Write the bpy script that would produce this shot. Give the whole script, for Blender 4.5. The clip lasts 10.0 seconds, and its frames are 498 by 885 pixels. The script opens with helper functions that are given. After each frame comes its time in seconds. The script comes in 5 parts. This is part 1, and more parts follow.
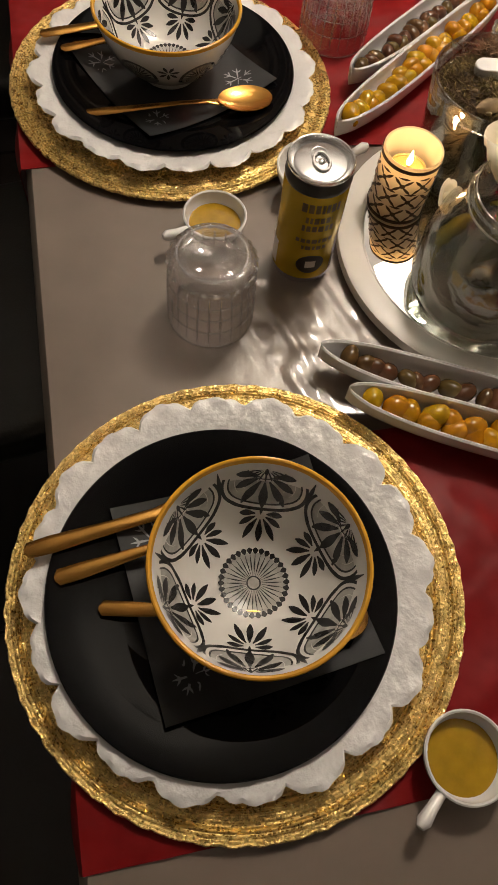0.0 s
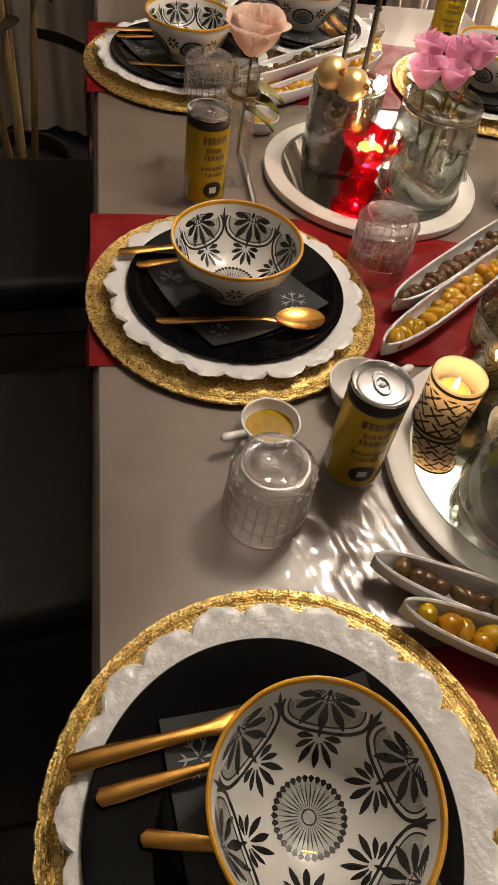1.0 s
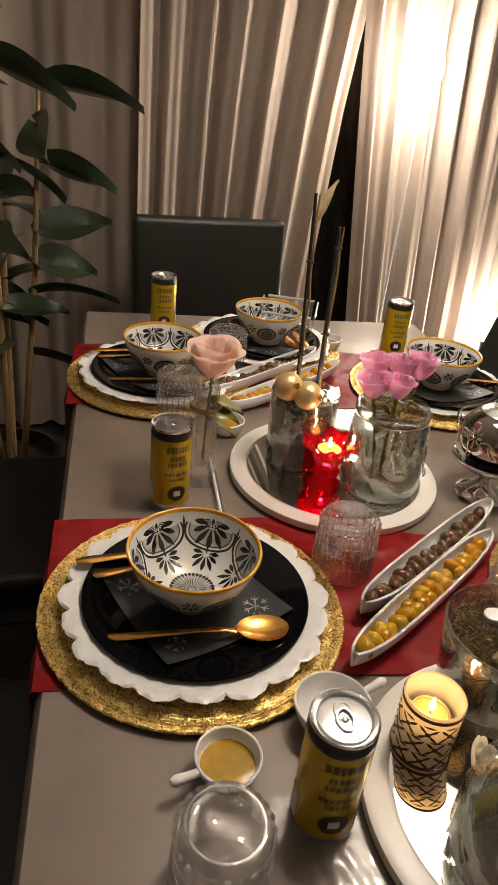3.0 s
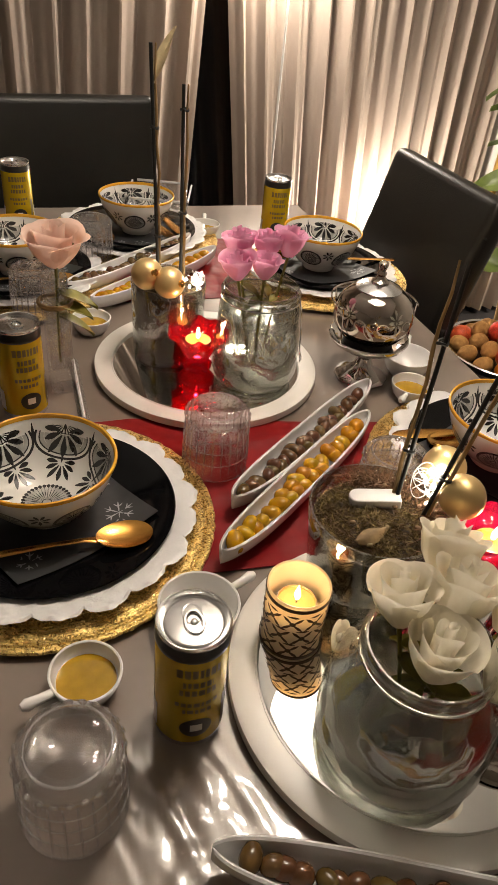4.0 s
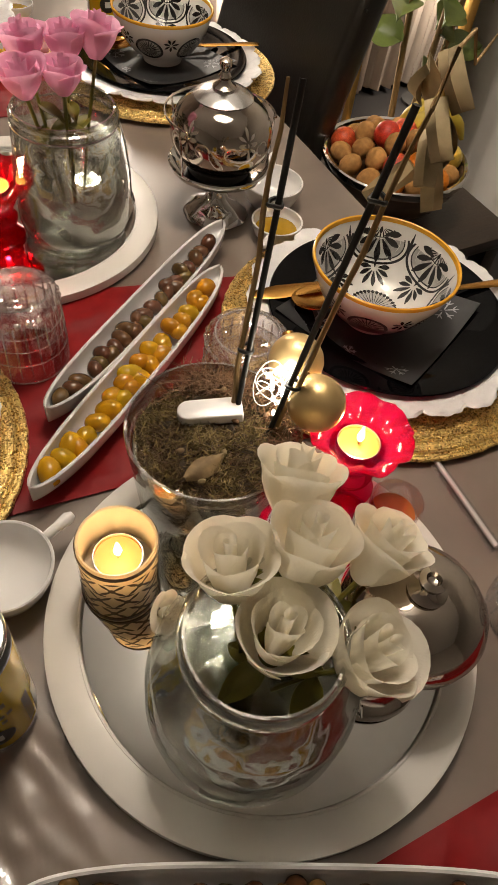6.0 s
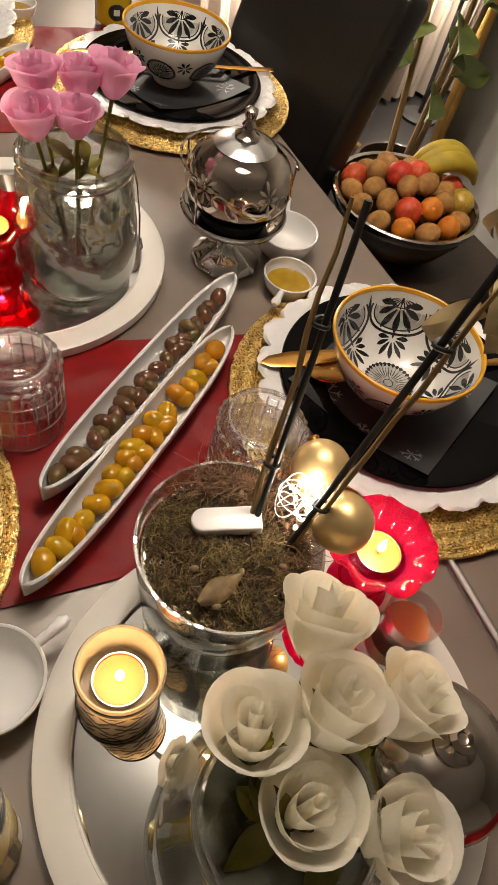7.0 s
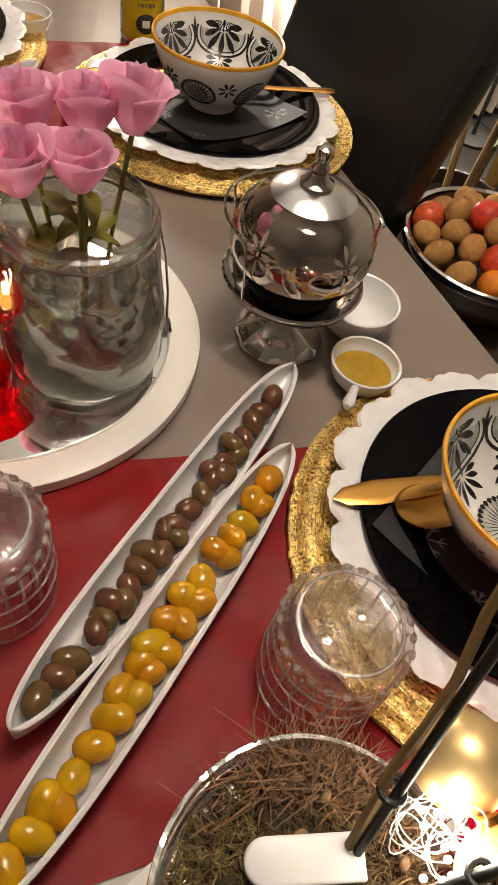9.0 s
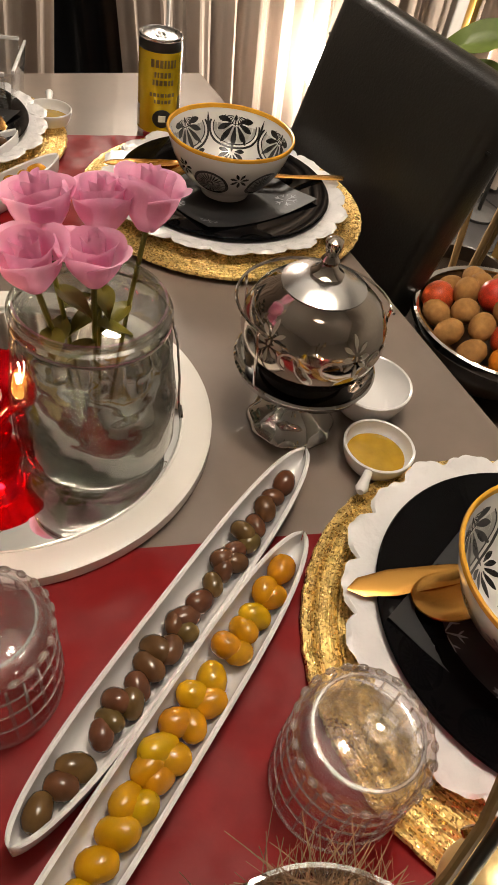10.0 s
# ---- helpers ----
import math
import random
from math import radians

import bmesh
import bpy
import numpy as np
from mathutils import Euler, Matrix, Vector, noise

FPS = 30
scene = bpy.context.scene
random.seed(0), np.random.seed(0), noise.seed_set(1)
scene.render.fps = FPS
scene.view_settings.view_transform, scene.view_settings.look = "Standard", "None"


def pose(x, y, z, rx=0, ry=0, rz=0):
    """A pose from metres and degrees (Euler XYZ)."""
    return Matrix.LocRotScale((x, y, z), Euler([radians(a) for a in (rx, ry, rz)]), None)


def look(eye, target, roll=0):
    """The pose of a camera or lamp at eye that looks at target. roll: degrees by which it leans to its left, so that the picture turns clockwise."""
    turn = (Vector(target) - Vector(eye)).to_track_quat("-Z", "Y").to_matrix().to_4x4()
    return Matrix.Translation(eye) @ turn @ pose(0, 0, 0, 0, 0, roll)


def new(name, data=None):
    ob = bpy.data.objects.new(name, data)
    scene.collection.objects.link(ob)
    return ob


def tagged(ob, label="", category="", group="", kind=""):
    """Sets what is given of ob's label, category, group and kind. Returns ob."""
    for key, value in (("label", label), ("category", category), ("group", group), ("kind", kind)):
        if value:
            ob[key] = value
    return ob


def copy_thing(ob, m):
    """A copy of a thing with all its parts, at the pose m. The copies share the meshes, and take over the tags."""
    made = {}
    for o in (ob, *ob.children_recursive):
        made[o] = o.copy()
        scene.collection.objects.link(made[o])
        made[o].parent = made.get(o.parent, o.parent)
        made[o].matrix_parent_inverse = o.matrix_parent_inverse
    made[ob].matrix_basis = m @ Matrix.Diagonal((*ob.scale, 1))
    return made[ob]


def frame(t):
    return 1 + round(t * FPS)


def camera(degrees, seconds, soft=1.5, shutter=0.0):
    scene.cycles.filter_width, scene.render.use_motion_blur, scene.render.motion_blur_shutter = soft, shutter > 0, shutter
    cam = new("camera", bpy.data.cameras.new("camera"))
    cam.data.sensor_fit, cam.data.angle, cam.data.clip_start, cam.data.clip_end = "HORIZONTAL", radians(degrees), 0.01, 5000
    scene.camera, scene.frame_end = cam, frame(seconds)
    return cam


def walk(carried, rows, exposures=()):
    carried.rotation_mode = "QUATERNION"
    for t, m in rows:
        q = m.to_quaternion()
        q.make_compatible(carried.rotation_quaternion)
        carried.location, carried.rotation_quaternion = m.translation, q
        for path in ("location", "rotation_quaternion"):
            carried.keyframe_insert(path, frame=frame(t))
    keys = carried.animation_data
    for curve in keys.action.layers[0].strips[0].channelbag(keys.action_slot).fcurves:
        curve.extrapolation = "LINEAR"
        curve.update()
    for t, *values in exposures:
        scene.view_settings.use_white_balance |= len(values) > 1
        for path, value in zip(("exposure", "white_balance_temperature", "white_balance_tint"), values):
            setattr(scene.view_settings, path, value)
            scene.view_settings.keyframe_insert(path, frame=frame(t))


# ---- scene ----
cam = camera(39.9, 10.0)
PATH = [
    (0, (-0.0581, -0.0907, 1.3171), (0.1949, 0.5425, -0.1304), 9.67),
    (0.5, (-0.0955, -0.0711, 1.3255), (0.1673, 0.7163, -0.0423), 8.80),
    (1, (-0.1135, -0.0555, 1.3328), (0.2080, 0.9047, 0.0940), 10.76),
    (1.5, (-0.1051, -0.0306, 1.3487), (0.2646, 1.0362, 0.2149), 12.25),
    (2, (-0.0875, 0.0041, 1.3546), (0.2916, 1.1490, 0.3033), 10.68),
    (2.2, (-0.0834, 0.0162, 1.3646), (0.2781, 1.2263, 0.3822), 9.13),
    (3.3, (-0.0471, -0.0056, 1.3477), (0.3141, 1.3490, 0.5766), 5.92),
    (3.5, (-0.0344, 0.0094, 1.3351), (0.3896, 1.3172, 0.5167), 7.19),
    (4, (0.0283, 0.0241, 1.3172), (0.5407, 1.2014, 0.3625), 6.34),
    (4.5, (0.0699, 0.0618, 1.2851), (0.6201, 1.0792, 0.1797), 7.97),
    (5, (0.1298, 0.0692, 1.2574), (0.6792, 0.9949, 0.0737), 6.19),
    (5.5, (0.1686, 0.0879, 1.2579), (0.7084, 0.9386, 0.0149), 6.37),
    (6, (0.1839, 0.1523, 1.2866), (0.7616, 0.9546, 0.0286), 9.39),
    (7.5, (0.2036, 0.3014, 1.3057), (0.8449, 1.0344, 0.0362), 18.12),
    (8, (0.2438, 0.3518, 1.2364), (0.8379, 1.1078, -0.0425), 14.59),
    (8.5, (0.2784, 0.4338, 1.1822), (0.8390, 1.1001, -0.1601), 16.81),
    (9, (0.2774, 0.4576, 1.2050), (0.8678, 1.2519, -0.0522), 14.39),
    (9.5, (0.2768, 0.4764, 1.2079), (0.8664, 1.3678, 0.0173), 13.02),
    (10, (0.2848, 0.4737, 1.2119), (0.8840, 1.3903, 0.0453), 11.61),
]
walk(cam, [(t, look(eye, target, roll)) for t, eye, target, roll in PATH], [(0.0, 0.08), (4.0, 0.02), (5.0, -0.14), (6.0, -0.14), (7.5, -0.08), (10.0, -0.10)])

# ---- world and light ----
world = bpy.data.worlds.new("night")
scene.world = world
world.use_nodes = True
world.node_tree.nodes["Background"].inputs[0].default_value = (0.010, 0.012, 0.02, 1)
world.node_tree.nodes["Background"].inputs[1].default_value = 0.3


def lamp(name, kind, m, watts, color, size=0.05):
    data = bpy.data.lights.new(name, kind)
    data.energy, data.color = watts, color
    if kind == "AREA":
        data.shape, data.size = "DISK", size
    else:
        data.shadow_soft_size = size
    ob = new(name, data)
    ob.matrix_world = m
    return ob


WARM = (1.0, 0.872, 0.735)
CANDLE = (1.0, 0.70, 0.38)
lamp("pendant_light", "POINT", pose(0.57, 0.78, 2.02), 84, WARM, 0.075)
lamp("floor_lamp_light", "POINT", pose(0.95, 2.21, 1.36), 52, (1.0, 0.885, 0.755), 0.07)
lamp("floor_spot_light", "POINT", pose(1.42, 2.24, 0.53), 46, (1.0, 0.885, 0.755), 0.07)

# ---- materials ----


def mat(name, color, rough=0.5, metal=0.0, vary=0.12, scale=30.0, bump=0.0, bump_scale=120.0, coat=0.0, spec=0.5, rand=0.0, sheen=0.0, sub=0.0, stretch=(1, 1, 1)):
    """A grained surface: two scales of tone, fine relief, optional lacquer."""
    m = bpy.data.materials.new(name)
    m.use_nodes = True
    nt = m.node_tree
    b = nt.nodes["Principled BSDF"]
    co = nt.nodes.new("ShaderNodeTexCoord")
    mp = nt.nodes.new("ShaderNodeMapping")
    mp.inputs["Scale"].default_value = stretch
    nt.links.new(co.outputs["Object"], mp.inputs[0])
    n1 = nt.nodes.new("ShaderNodeTexNoise")
    n1.inputs["Scale"].default_value, n1.inputs["Detail"].default_value = scale, 6
    n2 = nt.nodes.new("ShaderNodeTexNoise")
    n2.inputs["Scale"].default_value, n2.inputs["Detail"].default_value = scale * 0.13, 3
    for n in (n1, n2):
        nt.links.new(mp.outputs[0], n.inputs["Vector"])
    mul = nt.nodes.new("ShaderNodeMath")
    mul.operation = "ADD"
    nt.links.new(n1.outputs["Fac"], mul.inputs[0])
    nt.links.new(n2.outputs["Fac"], mul.inputs[1])
    rng = nt.nodes.new("ShaderNodeMapRange")
    rng.inputs["From Min"].default_value, rng.inputs["From Max"].default_value = 0.6, 1.4
    rng.inputs["To Min"].default_value, rng.inputs["To Max"].default_value = 1 - vary, 1 + vary
    nt.links.new(mul.outputs[0], rng.inputs["Value"])
    hsv = nt.nodes.new("ShaderNodeHueSaturation")
    hsv.inputs["Color"].default_value = (*color, 1)
    nt.links.new(rng.outputs[0], hsv.inputs["Value"])
    if rand:
        oi = nt.nodes.new("ShaderNodeObjectInfo")
        r2 = nt.nodes.new("ShaderNodeMapRange")
        r2.inputs["To Min"].default_value, r2.inputs["To Max"].default_value = 0.5 - rand, 0.5 + rand
        nt.links.new(oi.outputs["Random"], r2.inputs["Value"])
        nt.links.new(r2.outputs[0], hsv.inputs["Hue"])
    nt.links.new(hsv.outputs[0], b.inputs["Base Color"])
    r3 = nt.nodes.new("ShaderNodeMapRange")
    r3.inputs["To Min"].default_value, r3.inputs["To Max"].default_value = max(0.02, rough * 0.8), min(1, rough * 1.2)
    nt.links.new(n2.outputs["Fac"], r3.inputs["Value"])
    nt.links.new(r3.outputs[0], b.inputs["Roughness"])
    b.inputs["Metallic"].default_value = metal
    b.inputs["Specular IOR Level"].default_value = spec
    b.inputs["Coat Weight"].default_value = coat
    b.inputs["Coat Roughness"].default_value = 0.06
    b.inputs["Sheen Weight"].default_value = sheen
    if sub:
        b.inputs["Subsurface Weight"].default_value = sub
        b.inputs["Subsurface Radius"].default_value = (0.01, 0.006, 0.004)
    if bump:
        n3 = nt.nodes.new("ShaderNodeTexNoise")
        n3.inputs["Scale"].default_value, n3.inputs["Detail"].default_value = bump_scale, 4
        nt.links.new(mp.outputs[0], n3.inputs["Vector"])
        bp = nt.nodes.new("ShaderNodeBump")
        bp.inputs["Strength"].default_value, bp.inputs["Distance"].default_value = bump, 0.002
        nt.links.new(n3.outputs["Fac"], bp.inputs["Height"])
        nt.links.new(bp.outputs[0], b.inputs["Normal"])
    return m


def clear(name, color, rough=0.02, ior=1.45, share=0.5, veil=0.0, gloss=0.05):
    """Clear glass: partly refracting, partly letting light straight through, with a Fresnel gloss and a faint milky veil."""
    m = bpy.data.materials.new(name)
    m.use_nodes = True
    nt = m.node_tree
    nt.nodes.remove(nt.nodes["Principled BSDF"])
    out = nt.nodes["Material Output"]
    g = nt.nodes.new("ShaderNodeBsdfGlass")
    g.inputs["Color"].default_value, g.inputs["Roughness"].default_value, g.inputs["IOR"].default_value = (*color, 1), rough, ior
    t = nt.nodes.new("ShaderNodeBsdfTransparent")
    t.inputs[0].default_value = (*color, 1)
    gl = nt.nodes.new("ShaderNodeBsdfGlossy")
    gl.inputs["Roughness"].default_value = rough
    fr = nt.nodes.new("ShaderNodeLayerWeight")
    fr.inputs[0].default_value = 0.5
    pw = nt.nodes.new("ShaderNodeMath")
    pw.operation = "POWER"
    pw.inputs[1].default_value = 3.5
    nt.links.new(fr.outputs["Facing"], pw.inputs[0])
    ma = nt.nodes.new("ShaderNodeMath")
    ma.operation = "MULTIPLY_ADD"
    ma.inputs[1].default_value, ma.inputs[2].default_value = 0.75, gloss
    nt.links.new(pw.outputs[0], ma.inputs[0])
    m1 = nt.nodes.new("ShaderNodeMixShader")
    nt.links.new(ma.outputs[0], m1.inputs[0])
    nt.links.new(t.outputs[0], m1.inputs[1])
    nt.links.new(gl.outputs[0], m1.inputs[2])
    m2 = nt.nodes.new("ShaderNodeMixShader")
    m2.inputs[0].default_value = share
    nt.links.new(m1.outputs[0], m2.inputs[1])
    nt.links.new(g.outputs[0], m2.inputs[2])
    d = nt.nodes.new("ShaderNodeBsdfTranslucent")
    d.inputs[0].default_value = (*color, 1)
    e = nt.nodes.new("ShaderNodeBsdfDiffuse")
    e.inputs[0].default_value = (*color, 1)
    m3 = nt.nodes.new("ShaderNodeMixShader")
    nt.links.new(d.outputs[0], m3.inputs[1])
    nt.links.new(e.outputs[0], m3.inputs[2])
    m4 = nt.nodes.new("ShaderNodeMixShader")
    m4.inputs[0].default_value = veil
    nt.links.new(m2.outputs[0], m4.inputs[1])
    nt.links.new(m3.outputs[0], m4.inputs[2])
    nt.links.new(m4.outputs[0], out.inputs[0])
    return m


def glow(name, color, strength):
    m = bpy.data.materials.new(name)
    m.use_nodes = True
    b = m.node_tree.nodes["Principled BSDF"]
    b.inputs["Base Color"].default_value = (*color, 1)
    b.inputs["Emission Color"].default_value = (*color, 1)
    b.inputs["Emission Strength"].default_value = strength
    return m


def glitter(name, color, scale, dark):
    """Metallic thread: tiny facets that tilt at random, over a two-tone weave."""
    m = mat(name, color, rough=0.34, metal=0.9, vary=0.35, scale=500)
    nt = m.node_tree
    b = nt.nodes["Principled BSDF"]
    co = nt.nodes["Texture Coordinate"]
    v = nt.nodes.new("ShaderNodeTexVoronoi")
    v.inputs["Scale"].default_value = scale
    nt.links.new(co.outputs["Object"], v.inputs["Vector"])
    bp = nt.nodes.new("ShaderNodeBump")
    bp.inputs["Strength"].default_value, bp.inputs["Distance"].default_value = 1.0, 0.0009
    sep = nt.nodes.new("ShaderNodeSeparateColor")
    nt.links.new(v.outputs["Color"], sep.inputs[0])
    nz = nt.nodes.new("ShaderNodeTexNoise")
    nz.inputs["Scale"].default_value, nz.inputs["Detail"].default_value = scale * 0.7, 2
    nt.links.new(co.outputs["Object"], nz.inputs["Vector"])
    ad = nt.nodes.new("ShaderNodeMath")
    ad.operation = "ADD"
    nt.links.new(nz.outputs["Fac"], ad.inputs[0])
    nt.links.new(sep.outputs[0], ad.inputs[1])
    ln = nt.nodes.new("ShaderNodeVectorMath")
    ln.operation = "LENGTH"
    nt.links.new(co.outputs["Object"], ln.inputs[0])
    fq = nt.nodes.new("ShaderNodeMath")
    fq.operation = "MULTIPLY"
    fq.inputs[1].default_value = 2 * math.pi / 0.0036
    nt.links.new(ln.outputs["Value"], fq.inputs[0])
    sn = nt.nodes.new("ShaderNodeMath")
    sn.operation = "SINE"
    nt.links.new(fq.outputs[0], sn.inputs[0])
    hs = nt.nodes.new("ShaderNodeMath")
    hs.operation = "MULTIPLY_ADD"
    hs.inputs[1].default_value = 0.40
    nt.links.new(sn.outputs[0], hs.inputs[0])
    nt.links.new(ad.outputs[0], hs.inputs[2])
    nt.links.new(hs.outputs[0], bp.inputs["Height"])
    nt.links.new(bp.outputs[0], b.inputs["Normal"])
    rg = nt.nodes.new("ShaderNodeMapRange")
    rg.inputs["To Min"].default_value, rg.inputs["To Max"].default_value = 0.16, 0.5
    nt.links.new(sep.outputs[1], rg.inputs["Value"])
    nt.links.new(rg.outputs[0], b.inputs["Roughness"])
    return m


M = {}
M["floor"] = mat("floor_tile", (0.018, 0.016, 0.016), 0.35, vary=0.25, scale=14, bump=0.1)
M["grout"] = mat("grout", (0.02, 0.019, 0.018), 0.9)
M["plaster"] = mat("plaster", (0.46, 0.43, 0.39), 0.85, vary=0.10, scale=9, bump=0.25, bump_scale=90)
M["ceiling"] = mat("ceiling_paint", (0.80, 0.79, 0.76), 0.9, vary=0.03, scale=12, bump=0.1)
M["wood_dark"] = mat("dark_wood", (0.035, 0.022, 0.014), 0.4, vary=0.4, scale=30, stretch=(1, 8, 8), bump=0.15)
M["cover"] = mat("grey_cloth_under_film", (0.200, 0.156, 0.126), 0.34, vary=0.16, scale=16, bump=0.12, bump_scale=9, coat=1.0)
M["runner"] = mat("red_satin", (0.20, 0.005, 0.006), 0.50, vary=0.16, scale=60, bump=0.08, bump_scale=500, spec=0.2)
M["gold_weave"] = glitter("gold_weave", (0.78, 0.56, 0.21), 560, 0.3)
M["white_ceramic"] = mat("white_ceramic", (0.78, 0.77, 0.76), 0.16, vary=0.04, scale=20, coat=0.3)
M["lace_ceramic"] = mat("embossed_white_ceramic", (0.76, 0.75, 0.75), 0.25, vary=0.06, scale=40, bump=0.8, bump_scale=85, coat=0.2)
M["black_glaze"] = mat("black_glaze", (0.003, 0.003, 0.0035), 0.05, vary=0.2, scale=20, spec=0.14)
M["bowl_white"] = mat("bowl_white", (0.76, 0.74, 0.70), 0.18, vary=0.05, scale=18, coat=0.4)
M["bowl_black"] = mat("bowl_black_paint", (0.016, 0.015, 0.015), 0.28, vary=0.5, scale=160)
M["bowl_wash"] = mat("bowl_grey_wash", (0.44, 0.43, 0.40), 0.25, vary=0.35, scale=120)
M["bowl_yellow"] = mat("bowl_yellow_rim", (0.72, 0.36, 0.03), 0.25, vary=0.18, scale=60)
M["gold"] = mat("brushed_gold", (0.75, 0.40, 0.10), 0.26, metal=1.0, vary=0.12, scale=60, bump=0.03, bump_scale=600)
M["napkin"] = mat("smoke_napkin", (0.024, 0.025, 0.027), 0.55, vary=0.4, scale=40, bump=0.1, bump_scale=700)
M["napkin_white"] = mat("napkin_print", (0.35, 0.36, 0.38), 0.7, vary=0.2)
M["can_yellow"] = mat("can_yellow", (0.56, 0.39, 0.012), 0.26, metal=0.35, vary=0.08, scale=25)
M["can_black"] = mat("can_black", (0.015, 0.014, 0.012), 0.35, vary=0.2)
M["can_brown"] = mat("can_print", (0.10, 0.065, 0.012), 0.4, vary=0.25, scale=200)
M["can_white"] = mat("can_white", (0.62, 0.60, 0.55), 0.4, vary=0.08)
M["aluminium"] = mat("aluminium", (0.80, 0.80, 0.80), 0.22, metal=1.0, vary=0.05, scale=60, bump=0.03, bump_scale=900)
M["chrome"] = mat("chrome", (0.74, 0.72, 0.69), 0.06, metal=1.0, vary=0.05, scale=25)
M["silver"] = mat("tarnished_silver", (0.56, 0.50, 0.44), 0.09, metal=1.0, vary=0.18, scale=25)
M["mirror"] = mat("mirror", (0.86, 0.87, 0.86), 0.015, metal=1.0, vary=0.01, scale=5)
M["tray_white"] = mat("white_lacquer", (0.72, 0.69, 0.64), 0.35, vary=0.05, scale=20, bump=0.03)
M["glass"] = clear("clear_glass", (0.96, 0.96, 0.96), share=0.2, veil=0.02, gloss=0.07)
M["jar_glass"] = clear("jar_glass", (0.80, 0.81, 0.78), share=0.12, veil=0.005, gloss=0.20)
M["cut_glass"] = clear("cut_glass", (0.96, 0.95, 0.95), rough=0.02, share=0.12, veil=0.025, gloss=0.10)
M["red_glass"] = clear("red_glass", (0.80, 0.010, 0.040), rough=0.05, share=0.3, veil=0.13)
M["pink_glass"] = clear("pink_glass", (0.95, 0.04, 0.26), rough=0.05, share=0.3, veil=0.20)
M["brown_pot"] = mat("brown_smoked_glass", (0.075, 0.050, 0.034), 0.08, vary=0.4, scale=30, coat=0.6)
M["water"] = clear("water", (0.96, 0.975, 0.97), ior=1.33, share=0.15)
M["oil"] = mat("olive_oil_and_za_atar", (0.40, 0.235, 0.010), 0.10, vary=0.22, scale=90, coat=0.8)
M["tea"] = mat("amber_wax", (0.42, 0.14, 0.03), 0.2, vary=0.2, coat=0.5)
M["olive_green"] = mat("yellow_olive", (0.50, 0.250, 0.003), 0.22, vary=0.35, scale=70, coat=0.1, rand=0.018)
M["olive_dark"] = mat("brown_olive", (0.12, 0.060, 0.020), 0.20, vary=0.45, scale=70, coat=0.1, rand=0.03)
M["leaf"] = mat("leaf", (0.17, 0.15, 0.015), 0.45, vary=0.35, scale=60)
M["leaf_dark"] = mat("rubber_leaf", (0.022, 0.034, 0.016), 0.3, vary=0.3, scale=25, coat=0.3)
M["leaf_light"] = mat("pothos_leaf", (0.14, 0.19, 0.04), 0.4, vary=0.35, scale=25)
M["stem"] = mat("dry_stem", (0.30, 0.185, 0.07), 0.7, vary=0.4, scale=120, bump=0.3, stretch=(1, 1, 0.1))
M["stake"] = mat("black_stake", (0.012, 0.012, 0.011), 0.5, vary=0.3, scale=80)
M["moss"] = mat("moss", (0.17, 0.12, 0.040), 0.9, vary=0.7, scale=140)
M["earth"] = mat("earth", (0.045, 0.028, 0.014), 0.95, vary=0.6, scale=120, bump=0.6, bump_scale=300)
M["roots"] = mat("dry_roots", (0.19, 0.10, 0.048), 0.85, vary=0.5, scale=120)
M["moss_brown"] = mat("dry_moss", (0.105, 0.06, 0.026), 0.9, vary=0.7, scale=140)
M["bark"] = mat("bark_chips", (0.20, 0.125, 0.06), 0.8, vary=0.6, scale=120, rand=0.02)
M["dry_petal"] = mat("dried_petal", (0.46, 0.36, 0.20), 0.7, vary=0.3, scale=80)
M["plastic_white"] = mat("white_plastic", (0.76, 0.74, 0.74), 0.35, vary=0.04, scale=40, coat=0.3)
M["bauble"] = mat("gold_bauble", (0.80, 0.58, 0.27), 0.36, metal=0.7, vary=0.06, scale=40)
M["wax"] = mat("wax", (0.62, 0.24, 0.045), 0.5, vary=0.06, sub=0.5)
M["flame"] = glow("flame", (1.0, 0.72, 0.32), 35)
M["led"] = glow("fairy_light", (1.0, 0.93, 0.78), 45)
M["bulb"] = glow("lamp_bulb", (1.0, 0.90, 0.76), 20)
M["shade"] = mat("white_lamp_shade", (0.80, 0.78, 0.74), 0.8, vary=0.04, scale=60)
M["leather"] = mat("black_leather", (0.011, 0.010, 0.008), 0.36, vary=0.25, scale=30, bump=0.25, bump_scale=300)
M["night"] = mat("night_glass", (0.006, 0.007, 0.008), 0.08, vary=0.2, scale=3)
M["frame"] = mat("window_frame", (0.035, 0.032, 0.030), 0.5, vary=0.2)
M["brass"] = mat("aged_brass", (0.55, 0.33, 0.09), 0.35, metal=1.0, vary=0.2)
M["kiwi"] = mat("kiwi_skin", (0.46, 0.23, 0.065), 0.8, vary=0.3, scale=3, bump=0.4, bump_scale=30)
M["peach"] = mat("red_peach", (0.60, 0.055, 0.02), 0.45, vary=0.55, scale=20, rand=0.02)
M["orange"] = mat("orange_peel", (0.72, 0.22, 0.012), 0.42, vary=0.12, scale=40, bump=0.3, bump_scale=500)
M["apple"] = mat("yellow_apple", (0.52, 0.34, 0.045), 0.3, vary=0.3, scale=18, coat=0.3)
M["banana"] = mat("banana", (0.50, 0.36, 0.03), 0.5, vary=0.3, scale=40)
M["wood"] = mat("walnut_bowl", (0.11, 0.055, 0.022), 0.35, vary=0.35, scale=25, stretch=(1, 1, 6), coat=0.3)
